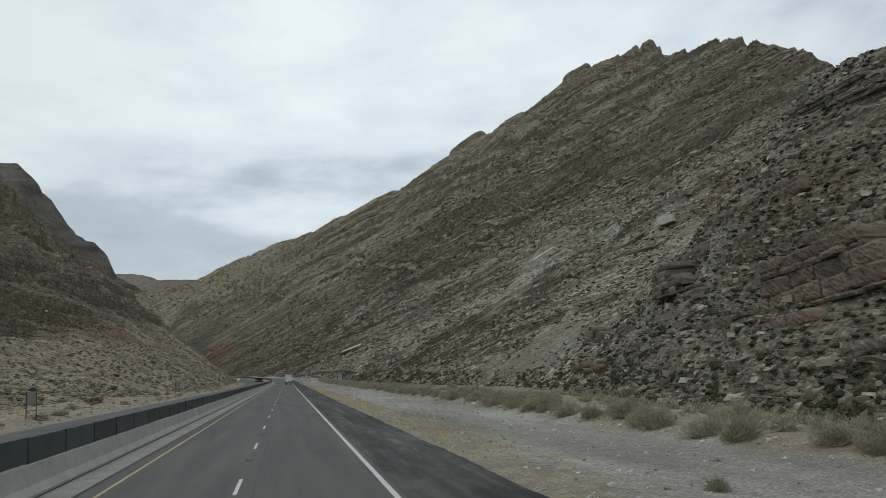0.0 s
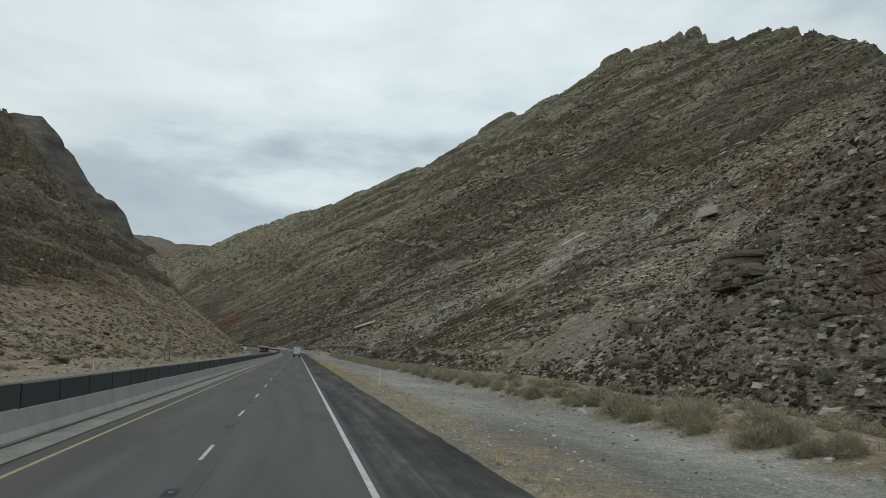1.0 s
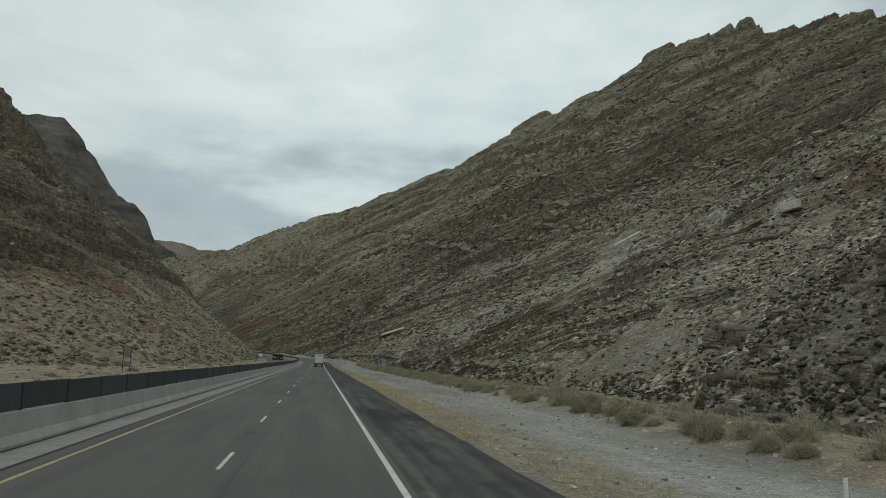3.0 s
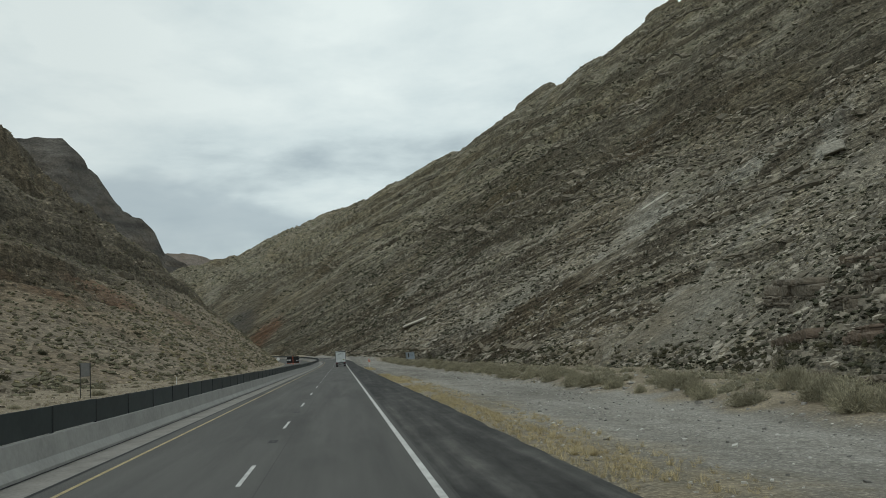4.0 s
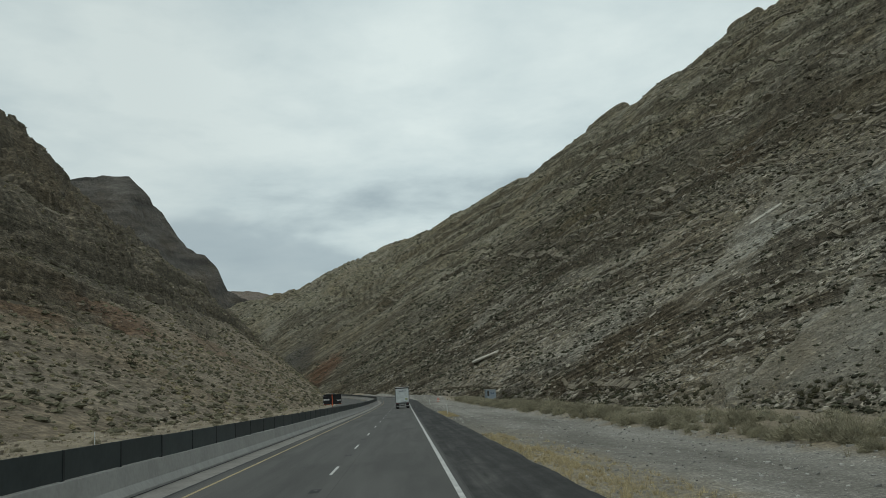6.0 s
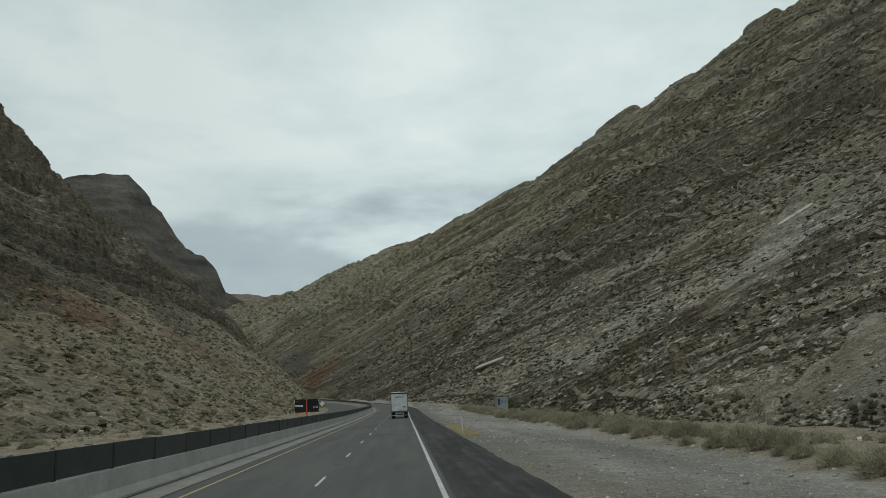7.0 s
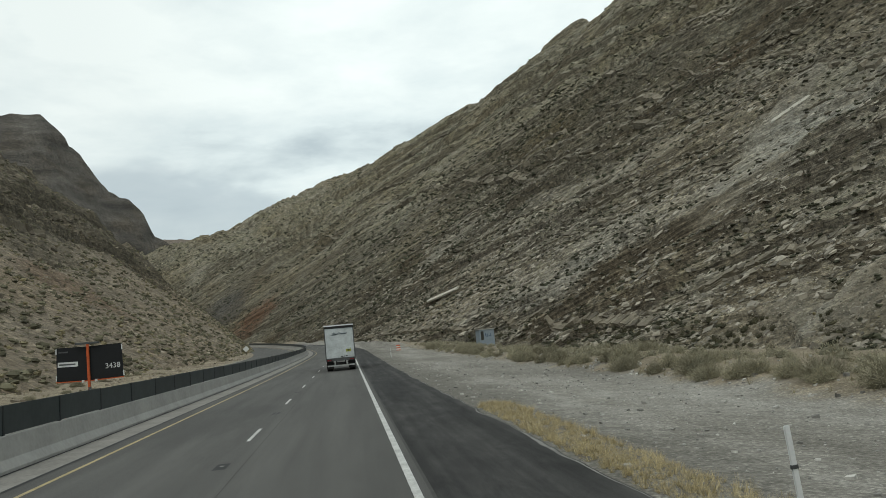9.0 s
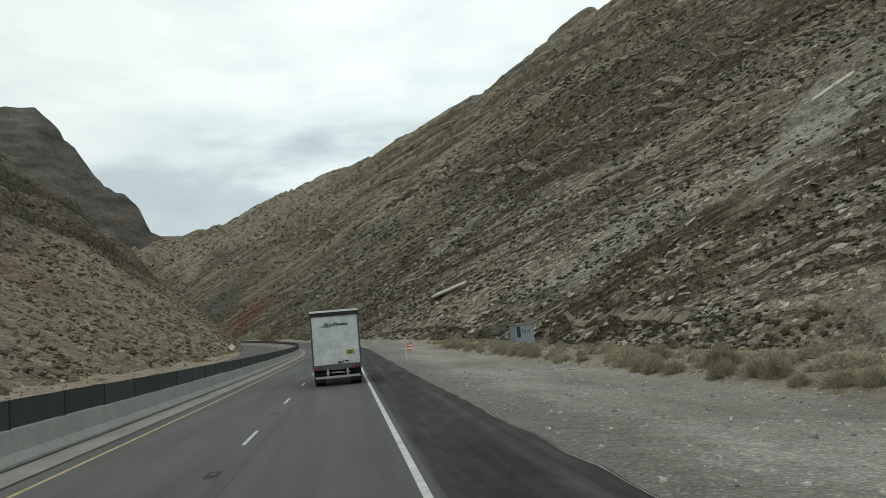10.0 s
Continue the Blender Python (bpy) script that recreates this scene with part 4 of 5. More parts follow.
def ledge_blocks(name, side, bed, beds, mat, label, seed, own_beds=False):
    """Outcrops: rows of fractured blocks that follow one bed across the slope, in layers that step back. beds: lowest and highest bed, foot range, count, run, thickness."""
    X, Y, Z, D, FY, B, loose = side
    rng = np.random.default_rng(seed)
    up = np.array(bed) / np.linalg.norm(bed)
    verts = []
    if own_beds:
        B = X * bed[0] + Y * bed[1] + (Z + np.roll(Z, 3, 0) + np.roll(Z, -3, 0)) / 3 * bed[2]
    for (b0, b1), (fy0, fy1), count, (run0, run1), (h0, h1), (d0, d1) in beds:
        rows = np.nonzero((FY[:, 0] > fy0) & (FY[:, 0] < fy1))[0]
        for k in range(count):
            level = rng.uniform(b0, b1)
            run = rng.uniform(run0, run1)
            tall = h0 + (h1 - h0) * rng.random() ** 2
            i = rng.choice(rows)
            end = FY[i, 0] + run
            last, keep = None, 0.0
            while i < X.shape[0] - 2 and FY[i, 0] < min(end, fy1):
                j = int(np.argmax((B[i] > level) & (D[i] > d0)))
                step = max(1, int(round((0.6 + 3.4 * rng.random() ** 2) * (0.5 + tall * 0.35) / max(0.3, np.hypot(X[i + 1, j] - X[i, j], Y[i + 1, j] - Y[i, j])))))
                if j > 0 and D[i, j] < d1 and loose[i, j] < 0.5:
                    here = np.array([X[i, j], Y[i, j], Z[max(i - 2, 0):i + 3, max(j - 2, 0):j + 3].mean()])
                    if last is not None and np.linalg.norm(here - last) < 14:
                        keep = 0.82 * keep + rng.normal(0, 0.42)
                        along = here - last
                        w = np.linalg.norm(along)
                        along = along / w
                        back = np.cross(up, along)
                        if back[0] * (X[i, j + 4] - X[i, j]) + back[1] * (Y[i, j + 4] - Y[i, j]) < 0:
                            back = -back
                        mid = (here + last) / 2 + along * rng.uniform(-0.1, 0.1) * w
                        if keep > (-0.9 if own_beds else -0.3):
                            layers = 1 + int(rng.random() * 2.2)
                            for q in range(layers):
                                h = tall / layers * rng.uniform(0.7, 1.2) * (1 + 0.3 * keep)
                                lip = -0.25 * tall + q * tall * rng.uniform(0.1, 0.5) + rng.uniform(-0.4, 0.4) * (0.4 + 0.3 * tall)
                                deep = lip + (0.9 + 1.5 * tall) * rng.uniform(0.6, 1.3)
                                base = mid + up * (q * tall / layers - 0.35 * tall)
                                skew = rng.uniform(-0.2, 0.2, (8, 3)) * (0.5 + 0.6 * h)
                                turn = along * rng.uniform(-0.2, 0.2) + back * rng.uniform(-0.25, 0.25)
                                half = w * rng.uniform(0.44, 0.56)
                                box_ = [base + (along + turn * 0.6) * sx * half + (back + turn) * (lip if sb == 0 else deep) + up * (h * sz) for sz in (0, 1) for sx, sb in ((-1, 0), (1, 0), (1, 1), (-1, 1))]
                                verts.append(np.array(box_) + skew)
                    last = here
                else:
                    last = None
                i += step
    v = np.array(verts)
    f = (BLOCK_F[None] + (np.arange(len(v)) * 8)[:, None, None]).reshape(-1, 4)
    return tagged(from_arrays(name, v.reshape(-1, 3), f, mat, False), label, "rock ledges", kind="stuff")


ledge_blocks("rock_ledges", right_side, BED,
             [((-126.9, -126.3), (425, 470), 3, (130, 160), (1.3, 2.4), (3, 120)),
              ((-120.8, -119.9), (425, 450), 3, (110, 140), (1.3, 2.4), (40, 130)),
              ((-114.0, -113.2), (555, 590), 3, (150, 180), (1.2, 2.2), (20, 95)),
              ((-135, -78), (330, 800), 90, (40, 180), (0.5, 2.4), (3, 230)),
              ((-118, -20), (360, 1000), 80, (40, 200), (1.0, 3.6), (120, 420))],
             LEDGE, "fractured brown rock ledges along the tilted beds", 201)
ledge_blocks("rock_ledges", right_side, SPUR_BED, [((-18, 90), (40, 315), 150, (15, 70), (0.4, 1.7), (-9, 130))],
             LEDGE_SPUR, "thick fractured ledges on the near cliff", 203, True)
ledge_blocks("rock_ledges", left_side, LEFT_BED,
             [((70, 240), (230, 760), 110, (20, 120), (0.7, 2.6), (40, 140))],
             LEDGE_LEFT, "dark brown rock ledges across the cliff", 202)

def rock_block(w, d, h, seed):
    """One broken block: a box cut into a coarse grid and roughened, with knocked-off corners."""
    bm = bmesh.new()
    n = (max(2, int(w / 0.6)), 3, max(2, int(h / 0.5)))
    bmesh.ops.create_cube(bm, size=1)
    for axis in range(3):
        geom = bm.verts[:] + bm.edges[:] + bm.faces[:]
        for k in range(1, n[axis]):
            at, no = [0, 0, 0], [0, 0, 0]
            at[axis], no[axis] = k / n[axis] - 0.5, 1
            cut = bmesh.ops.bisect_plane(bm, geom=geom, plane_co=at, plane_no=no)
            geom = bm.verts[:] + bm.edges[:] + bm.faces[:]
    q = random.Random(seed)
    for v in bm.verts:
        edge = sum(abs(abs(c) - 0.5) < 1e-3 for c in v.co)
        shrink = (1, 1, 0.985, 0.95)[edge] - (q.random() * 0.07 if edge > 1 else 0)
        v.co = Vector((v.co.x * w * shrink + q.uniform(-0.12, 0.12), v.co.y * d * shrink + q.uniform(-0.16, 0.16), v.co.z * h * (1 - (1 - shrink) * 0.4) + q.uniform(-0.07, 0.07)))
    return bm


def outcrop(x, y, z, length, height, deep, turn, mat, label, seed, lean=0.25, dip=0.0, coarse=1.0):
    """A cliff step of stacked beds, each bed split into blocks that stand forward or back. The face looks to local -y."""
    q = random.Random(seed)
    t = tagged(thing("rock_outcrop", x, y, z, turn), label, "rock outcrop", "rock outcrops")
    base, k = -1.0, 0
    while base < height:
        h = q.choice((0.35, 0.6, 1.0, 1.9)) * q.uniform(0.8, 1.2) * coarse
        h = min(h, height - base + 0.3)
        at = -length / 2 + q.uniform(0, 2)
        out = q.uniform(-0.45, 0.45)
        while at < length / 2:
            w = q.uniform(0.9, 4.4) * (0.55 + 0.35 * h) * coarse
            back = out + q.gauss(0, 0.22) + lean * max(base, 0)
            ends = 1 - (abs(at + w / 2) / (length / 2)) ** 3 * 0.5
            if base < height * ends:
                b = part("rock_block", rock_block(w * 1.02, deep, h * 1.03, seed * 100 + k), mat, t)
                b.matrix_local = pose(at + w / 2, deep / 2 + back, base + h / 2 + dip * (at + w / 2), q.uniform(-3, 3), q.uniform(-2, 2) - math.degrees(math.atan(dip)), q.uniform(-6, 6))
            at += w * q.uniform(0.98, 1.06)
            k += 1
        base += h
    return t


RED_LABEL, GREY_LABEL = "red-brown cliff step of stacked rock beds", "grey-brown ledge of stacked rock beds on the slope"
outcrop(99.0, 140, 10.7, 34, 11, 10, -90, RED_WALL, "tall red-brown cliff wall of thick rock beds", 1, 0.1, 0.09, 1.6)
outcrop(108.0, 218, 20.0, 20, 8, 8, -96, GREY_WALL, "jutting grey rock block with a hollow beneath", 2, 0.0, 0.02, 1.7)
outcrop(127.5, 328, 7.6, 42, 8.0, 8, -100, GREY_WALL, GREY_LABEL, 3, 0.2, -0.06, 1.8)
outcrop(149.0, 190, 66.5, 44, 5.5, 9, -93, GREY_WALL, "dark overhanging rock mass high on the cliff", 4, -0.08, -0.02, 1.7)


def pale_rock(name, a, b, wide_, thick, label, seed, roll=0.0):
    """A fallen pale slab lying between two points of the slope."""
    a, b = Vector(a), Vector(b)
    bm = rock_block((b - a).length, wide_, thick, seed)
    t = part(name, bm, PALE_ROCK)
    t.matrix_world = Matrix.Translation((a + b) / 2) @ (b - a).to_track_quat("X", "Z").to_matrix().to_4x4() @ pose(0, 0, 0, roll)
    return tagged(t, label, "rock")


pale_rock("rock_slab", (45.0, 682.5, 20.6), (59.2, 660.0, 25.2), 2.3, 1.0, "long pale fallen slab lying along the slope", 7, 40)
pale_rock("rock_slab", (173.4, 544.6, 73.3), (189.5, 541.5, 82.4), 1.6, 1.3, "long pale slab lying along the tilted beds", 9, 40)
pale_rock("boulder", (224, 447, 80.5), (230, 440, 82.5), 6.0, 4.5, "big pale boulder on the scree", 8)


def outcrop_at(fy, d, length, height, mat, label, seed, dip=0.0, lean=0.25):
    X, Y, Z, D, FY = right_side[:5]
    i, j = int(np.argmin(np.abs(FY[:, 0] - fy))), int(np.argmin(np.abs(D[0] - d)))
    a = math.degrees(math.atan2(Y[i + 4, j] - Y[i - 4, j], X[i + 4, j] - X[i - 4, j]))
    outcrop(float(X[i, j]), float(Y[i, j]), float(Z[max(0, i - 6):i + 7, j].mean()) - 0.4, length, height, 3.0 + height * 0.7, a + 180, mat, label, seed, lean, dip, 1.35)


q = random.Random(31)
for k in range(40):
    outcrop_at(100 + 5.2 * k + q.uniform(-4, 4), (-9, -4, 2, 9, 16, 26, 38)[k * 3 % 7] + q.uniform(-2, 2), q.uniform(9, 24), q.uniform(1.5, 3.8), q.choice((RED_WALL, GREY_WALL, GREY_WALL)), "fractured brown rock ledge on the near cliff", 40 + k, q.uniform(0.02, 0.12), 0.1)

p = on_slope(right_side, 12500, 1, -12, 150, 60, 800, 1.5, 0.35, 1.0)
scatter("rock_rubble", p, skewed(len(p), 0.45, 2.4, 2, 3.5), BLOCK, BLOCK_F, STONE, "angular grey-brown blocks strewn over the slope", "rocks", 3, (0.35, 0.8))
p = on_slope(right_side, 20000, 14, -6, 170, 300, 820, 1.3, 0.35, 1.0)
scatter("rock_slabs", p, skewed(len(p), 0.4, 2.3, 15, 3.0), BLOCK, BLOCK_F, STONE, "flat tilted slabs broken from the rock beds", "rocks", 16, (0.18, 0.42), 0.12, dip=(0.56, 0.163))
p = on_slope(right_side, 7000, 17, -10, 125, 60, 330, 1.0, 0.2, 0.8)
scatter("rock_rubble", p, skewed(len(p), 0.3, 1.8, 18, 3.5), BLOCK, BLOCK_F, STONE, "angular blocks lying between the ledges of the near cliff", "rocks", 19, (0.25, 0.7))
p = on_slope(right_side, 9000, 64, -5, 58, 335, 452, 1.0, 0.1)
scatter("scree_stones", p, skewed(len(p), 0.12, 0.6, 65, 2.5), BLOCK, BLOCK_F, STONE, "small loose stones on the scree fan", "stones", 66, (0.5, 0.9))
p = on_slope(right_side, 6000, 4, 120, 420, 250, 1000, 1.2, 0.4)
scatter("rock_rubble", p, skewed(len(p), 0.9, 3.4, 5, 3), BLOCK, BLOCK_F, LEDGE, "weathered blocks high on the bare mountain", "rocks", 6, (0.35, 0.8))
p = on_slope(left_side, 9000, 7, 0, 160, 120, 800, 1.5, 0.4)
scatter("rock_rubble", p, skewed(len(p), 0.2, 1.1, 8, 4), BLOCK, BLOCK_F, STONE_LEFT, "brown stones lying on the scree apron", "rocks", 9, (0.4, 0.9))



def leafy(cards, seed, size=0.2, sides=7):
    """A template for a small round shrub: a lumpy dome of leaves with loose sprays about it, all in triangles."""
    rng = np.random.default_rng(seed)
    v, f = [], []
    for e, g in ((-0.25, 0.46), (0.35, 0.52), (1.0, 0.46)):
        for j in range(sides):
            a = 6.2832 * (j + 0.5 * (e > 0.3)) / sides
            v.append(np.array([np.cos(a) * np.cos(e), np.sin(a) * np.cos(e), np.sin(e) * 0.8]) * g * rng.uniform(0.8, 1.15))
    v.append(np.array([0, 0, 0.4]))
    for i in range(2):
        for j in range(sides):
            a, b_ = i * sides + j, i * sides + (j + 1) % sides
            f += [(a, b_, b_ + sides), (a, b_ + sides, a + sides)]
    f += [(2 * sides + j, 2 * sides + (j + 1) % sides, 3 * sides) for j in range(sides)]
    for i in range(cards):
        a, e = rng.uniform(0, 6.283), rng.uniform(0.0, 1.4)
        c = np.array([np.cos(a) * np.cos(e), np.sin(a) * np.cos(e), np.sin(e) * 0.8]) * rng.uniform(0.42, 0.6)
        k = len(v)
        v += [c + rng.normal(0, 1, 3) * size * 0.6 for _ in range(3)]
        f.append((k, k + 1, k + 2))
    return np.array(v), np.array(f)


SHRUB, SHRUB_F = leafy(10, 11)
TUSSOCK, TUSSOCK_F = leafy(14, 12, 0.24, 5)
p = on_slope(right_side, 17000, 21, -10, 190, 60, 900, 1.5, 0.3, 0.96)
scatter("slope_shrubs", p, skewed(len(p), 0.8, 2.2, 22, 1.8), SHRUB, SHRUB_F, OLIVE, "dark olive shrubs dotted over the rocky slope", "shrubs", 23)
p = on_slope(right_side, 11000, 33, 110, 420, 300, 1050, 1.0, 0.3, 0.9)
scatter("slope_shrubs", p, skewed(len(p), 1.0, 2.6, 34, 1.8), SHRUB, SHRUB_F, SAGE, "grey-olive scrub high on the bare mountain", "shrubs", 35)
p = on_slope(right_side, 9000, 44, 15, 320, 690, 1150, 1.0, 0.3, 0.9)
scatter("slope_shrubs", p, skewed(len(p), 1.0, 3.0, 45, 1.8), SHRUB, SHRUB_F, OLIVE, "dark olive scrub on the far end of the mountain", "shrubs", 46)
p = on_slope(right_side, 4000, 24, 0, 400, 330, 1000, 1.2, 0.3, 1.0)
scatter("slope_grass", p, skewed(len(p), 0.4, 1.2, 25), TUSSOCK, TUSSOCK_F, TUFT, "tan bunch grass dotted over the rocky slope", "grass", 26)
p = on_slope(right_side, 1900, 36, 15, 125, 60, 320, 1.0, 0.25, 0.8)
scatter("slope_shrubs", p, skewed(len(p), 0.5, 1.5, 37, 1.8), SHRUB, SHRUB_F, OLIVE, "dark olive shrubs between the ledges of the near cliff", "shrubs", 38)
p = on_slope(left_side, 21000, 27, -2, 190, 100, 800, 1.25, 0.2)
scatter("slope_shrubs", p, skewed(len(p), 0.45, 1.6, 28, 2.2), SHRUB, SHRUB_F, SCRUB, "dark olive shrubs dotted over the hillside", "shrubs", 29)
p = on_slope(left_side, 5000, 30, 0, 120, 60, 800, 1.3, 0.3)
scatter("slope_grass", p, skewed(len(p), 0.4, 1.3, 31), TUSSOCK, TUSSOCK_F, TUFT, "tan bunch grass over the scree apron", "grass", 32)

# stones and low growth on the flats


def flat_spots(n, u0, u1, y0, y1, seed, size=9.0, cut=-1.0):
    r = np.random.default_rng(seed)
    u, y = r.uniform(u0, u1, n), r.uniform(y0, y1, n)
    keep = noise2(u / size, y / (size * 2.5), seed) > cut
    u, y = u[keep], y[keep]
    x = u + bend(y)
    return np.stack([x, y, floor_height(x, y)], 1)


p = flat_spots(8500, 5.2, 16, -8, 330, 41)
scatter("gravel_stones", p, skewed(len(p), 0.035, 0.13, 42, 4), BLOCK, BLOCK_F, PEBBLE, "pale loose stones on the gravel pull-out", "stones", 43)
p = flat_spots(2600, 14.2, 19, -8, 400, 44)
scatter("gravel_stones", p, skewed(len(p), 0.06, 0.26, 45, 4), BLOCK, BLOCK_F, PEBBLE, "pale stones among the roadside brush", "stones", 46)
p = flat_spots(2500, -40, -22.5, -8, 460, 47)
scatter("gravel_stones", p, skewed(len(p), 0.08, 0.5, 48, 4), BLOCK, BLOCK_F, STONE_LEFT, "brown stones at the foot of the hill", "stones", 49)

STALK, STALK_F = clump(26, 13, 0.012, 1.0, True)
HAIR, HAIR_F = clump(36, 15, 0.010, 1.0, True)
for u0, u1, y0, y1, n in ((4.85, 6.1, 108, 212, 3600), (5.6, 7.4, 112, 205, 1300), (5.0, 6.2, 244, 277, 2400), (5.2, 7.6, 20, 112, 1500)):
    p = flat_spots(n, u0, u1, y0, y1, int(y0), 3.0, -0.35)
    scatter("dry_grass", p, skewed(len(p), 0.1, 0.34, int(y1), 1.6), HAIR, HAIR_F, GRASS, "strip of pale straw grass along the shoulder", "grass", 53, rough=0.0)
p = flat_spots(2600, 14.3, 24, -8, 430, 54, 6.0, -0.2)
scatter("dry_grass", p, skewed(len(p), 0.2, 0.6, 55, 1.5), STALK, STALK_F, TUFT, "tan dry grass on the brushy berm", "grass", 56, rough=0.0)
p = flat_spots(1500, -33, -22.2, -8, 460, 57, 6.0, -0.1)
scatter("dry_grass", p, skewed(len(p), 0.2, 0.6, 58, 1.5), STALK, STALK_F, TUFT, "tan dry grass at the foot of the hill", "grass", 59, rough=0.0)


def bush_mesh(seed, twigs, thick, rings=6, sides=12):
    """A rounded dry bush: a lumpy dense heart in a haze of fine twigs, uneven at the rim."""
    r = np.random.default_rng(seed)

    def girth(a, e):
        return 0.80 + 0.16 * np.sin(a * 2 + seed) + 0.10 * np.sin(a * 3 + e * 4 + seed * 2) + 0.08 * np.sin(a * 7 + e * 9)
    v, f = [], []
    for i in range(rings):
        e = -0.55 + 2.07 * i / (rings - 1)
        for j in range(sides):
            a = 6.2832 * j / sides
            g = girth(a, e) * 0.54 * r.uniform(0.85, 1.12)
            v.append(np.array([np.cos(a) * np.cos(e), np.sin(a) * np.cos(e), np.sin(e) * 0.85]) * g)
    for i in range(rings - 1):
        for j in range(sides):
            a, b_, c, d = i * sides + j, i * sides + (j + 1) % sides, (i + 1) * sides + (j + 1) % sides, (i + 1) * sides + j
            f += [(a, b_, c), (a, c, d)]
    for i in range(twigs):
        a, e = r.uniform(0, 6.2832), np.arcsin(r.uniform(0.0, 1.0))
        d = np.array([np.cos(a) * np.cos(e), np.sin(a) * np.cos(e), np.sin(e) * 0.85])
        g = girth(a, e)
        at = d * g * r.uniform(0.45, 0.85)
        w = d * 0.75 + np.array([0, 0, 0.35]) + r.normal(0, 0.42, 3)
        tip = at + w / np.linalg.norm(w) * g * r.uniform(0.09, 0.26)
        side = np.cross(w, r.normal(0, 1, 3))
        side = side / np.linalg.norm(side) * thick * r.uniform(0.7, 1.4)
        n = len(v)
        v += [at - side, at + side, tip]
        f.append((n, n + 1, n + 2))
    v = np.array(v)
    v[:, 2] = np.maximum(v[:, 2], -0.3)
    return v, np.array(f)


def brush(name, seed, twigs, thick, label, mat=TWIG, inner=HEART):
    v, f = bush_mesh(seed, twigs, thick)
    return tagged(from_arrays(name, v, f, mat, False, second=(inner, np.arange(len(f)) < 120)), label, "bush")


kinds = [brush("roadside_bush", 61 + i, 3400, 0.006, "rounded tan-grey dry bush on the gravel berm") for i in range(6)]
for b in kinds:
    b["group"] = "bushes along the berm"
r = random.Random(5)
for k in range(240):
    y = 4 + 400 * (k + r.random()) / 240
    u = 14.9 + abs(r.gauss(0, 1)) * 1.3
    x = u + float(bend(y))
    z = float(floor_height(np.array([x]), np.array([y]))[0])
    s = r.uniform(0.62, 1.25) * (0.85 if u < 15.6 else 1.0)
    m = pose(x, y, z - 0.06, 0, 0, r.uniform(0, 360))
    b = kinds[k % 6]
    wide_ = r.uniform(1.0, 1.35)
    if k < 6:
        b.matrix_world = m @ Matrix.Diagonal((s * wide_, s * wide_, s * 1.25, 1))
    else:
        c = copy_thing(b, m)
        c.scale = (s * wide_, s * wide_, s * 1.25)
# the brush behind them runs together
v, f = bush_mesh(81, 430, 0.012, 5, 8)
p = flat_spots(980, 16.2, 23.5, -8, 430, 82, 8.0, -0.9)
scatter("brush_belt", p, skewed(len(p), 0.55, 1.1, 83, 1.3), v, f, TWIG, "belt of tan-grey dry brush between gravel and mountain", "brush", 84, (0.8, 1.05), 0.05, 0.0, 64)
foot = np.concatenate([on_slope(right_side, 480, 85, -7, 3, 100, 600, 1.0, 0.42), flat_spots(160, 28, 84, 20, 430, 86, 8.0, 0.1)])
scatter("foot_shrubs", foot, skewed(len(foot), 0.9, 2.4, 87, 1.5), v, f, THICKET_MAT, "dark olive shrubs along the mountain's foot", "shrubs", 88, (0.9, 1.3), 0.05, 0.0)
p = flat_spots(1500, 26, 84, -8, 440, 89, 9.0, -0.4)
scatter("dry_grass", p, skewed(len(p), 0.4, 1.0, 90, 1.5), STALK, STALK_F, TUFT, "tan dry grass on the flat below the mountain", "grass", 91, rough=0.0)
for k in range(46):
    y = 40 + 400 * (k + r.random()) / 46
    x = -24.5 - abs(r.gauss(0, 1)) * 5
    z = float(floor_height(np.array([x]), np.array([y]))[0])
    c = copy_thing(kinds[k % 6], pose(x, y, z - 0.05, 0, 0, r.uniform(0, 360)))
    s = r.uniform(0.5, 1.25)
    c.scale = (s * 1.2, s * 1.2, s)
    tagged(c, "tan-grey dry bush below the hillside", group="bushes below the hillside")
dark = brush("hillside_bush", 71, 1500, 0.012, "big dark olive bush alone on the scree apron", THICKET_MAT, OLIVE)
dark["group"] = "dark bushes on the hillside"
for k, (x, y, z, s) in enumerate(((-34.4, 155.9, 0.5, 1.7), (-45.1, 226.1, 2.5, 1.6), (-57.0, 213.1, 5.4, 1.3), (-52.1, 181.4, 3.2, 1.6), (-49.9, 320.2, 11.3, 1.6), (-50.0, 256.0, 6.4, 1.2), (-42.4, 352.6, 7.2, 1.1))):
    m = pose(x, y, z - 0.15, 0, 0, 50 * k)
    c = copy_thing(dark, m) if k else dark
    c.matrix_world = m @ Matrix.Diagonal((s * 1.15, s * 1.15, s, 1))
c = copy_thing(kinds[2], pose(8.7, 15.7, -0.35, 0, 0, 40))
c.scale = (0.52, 0.52, 0.62)
tagged(c, "small grey bush alone on the gravel pull-out")

# ---- box truck ahead in the right lane ----


def wheel(parent, x, y, r, w, low=0.0):
    bm = bmesh.new()
    rod(bm, (x - w / 2, y, r + low), (x + w / 2, y, r + low), r, 28)
    bmesh.ops.bevel(bm, geom=[e for e in bm.edges if abs(e.verts[0].co.x - e.verts[1].co.x) < 1e-4], offset=0.03, segments=2, affect="EDGES")
    t = part("tyre", bm, RUBBER, parent)
    bm = bmesh.new()
    rod(bm, (x - w / 2 - 0.01, y, r + low), (x + w / 2 + 0.01, y, r + low), r * 0.55, 20)
    part("rim", bm, TRUCK_GREY, t)


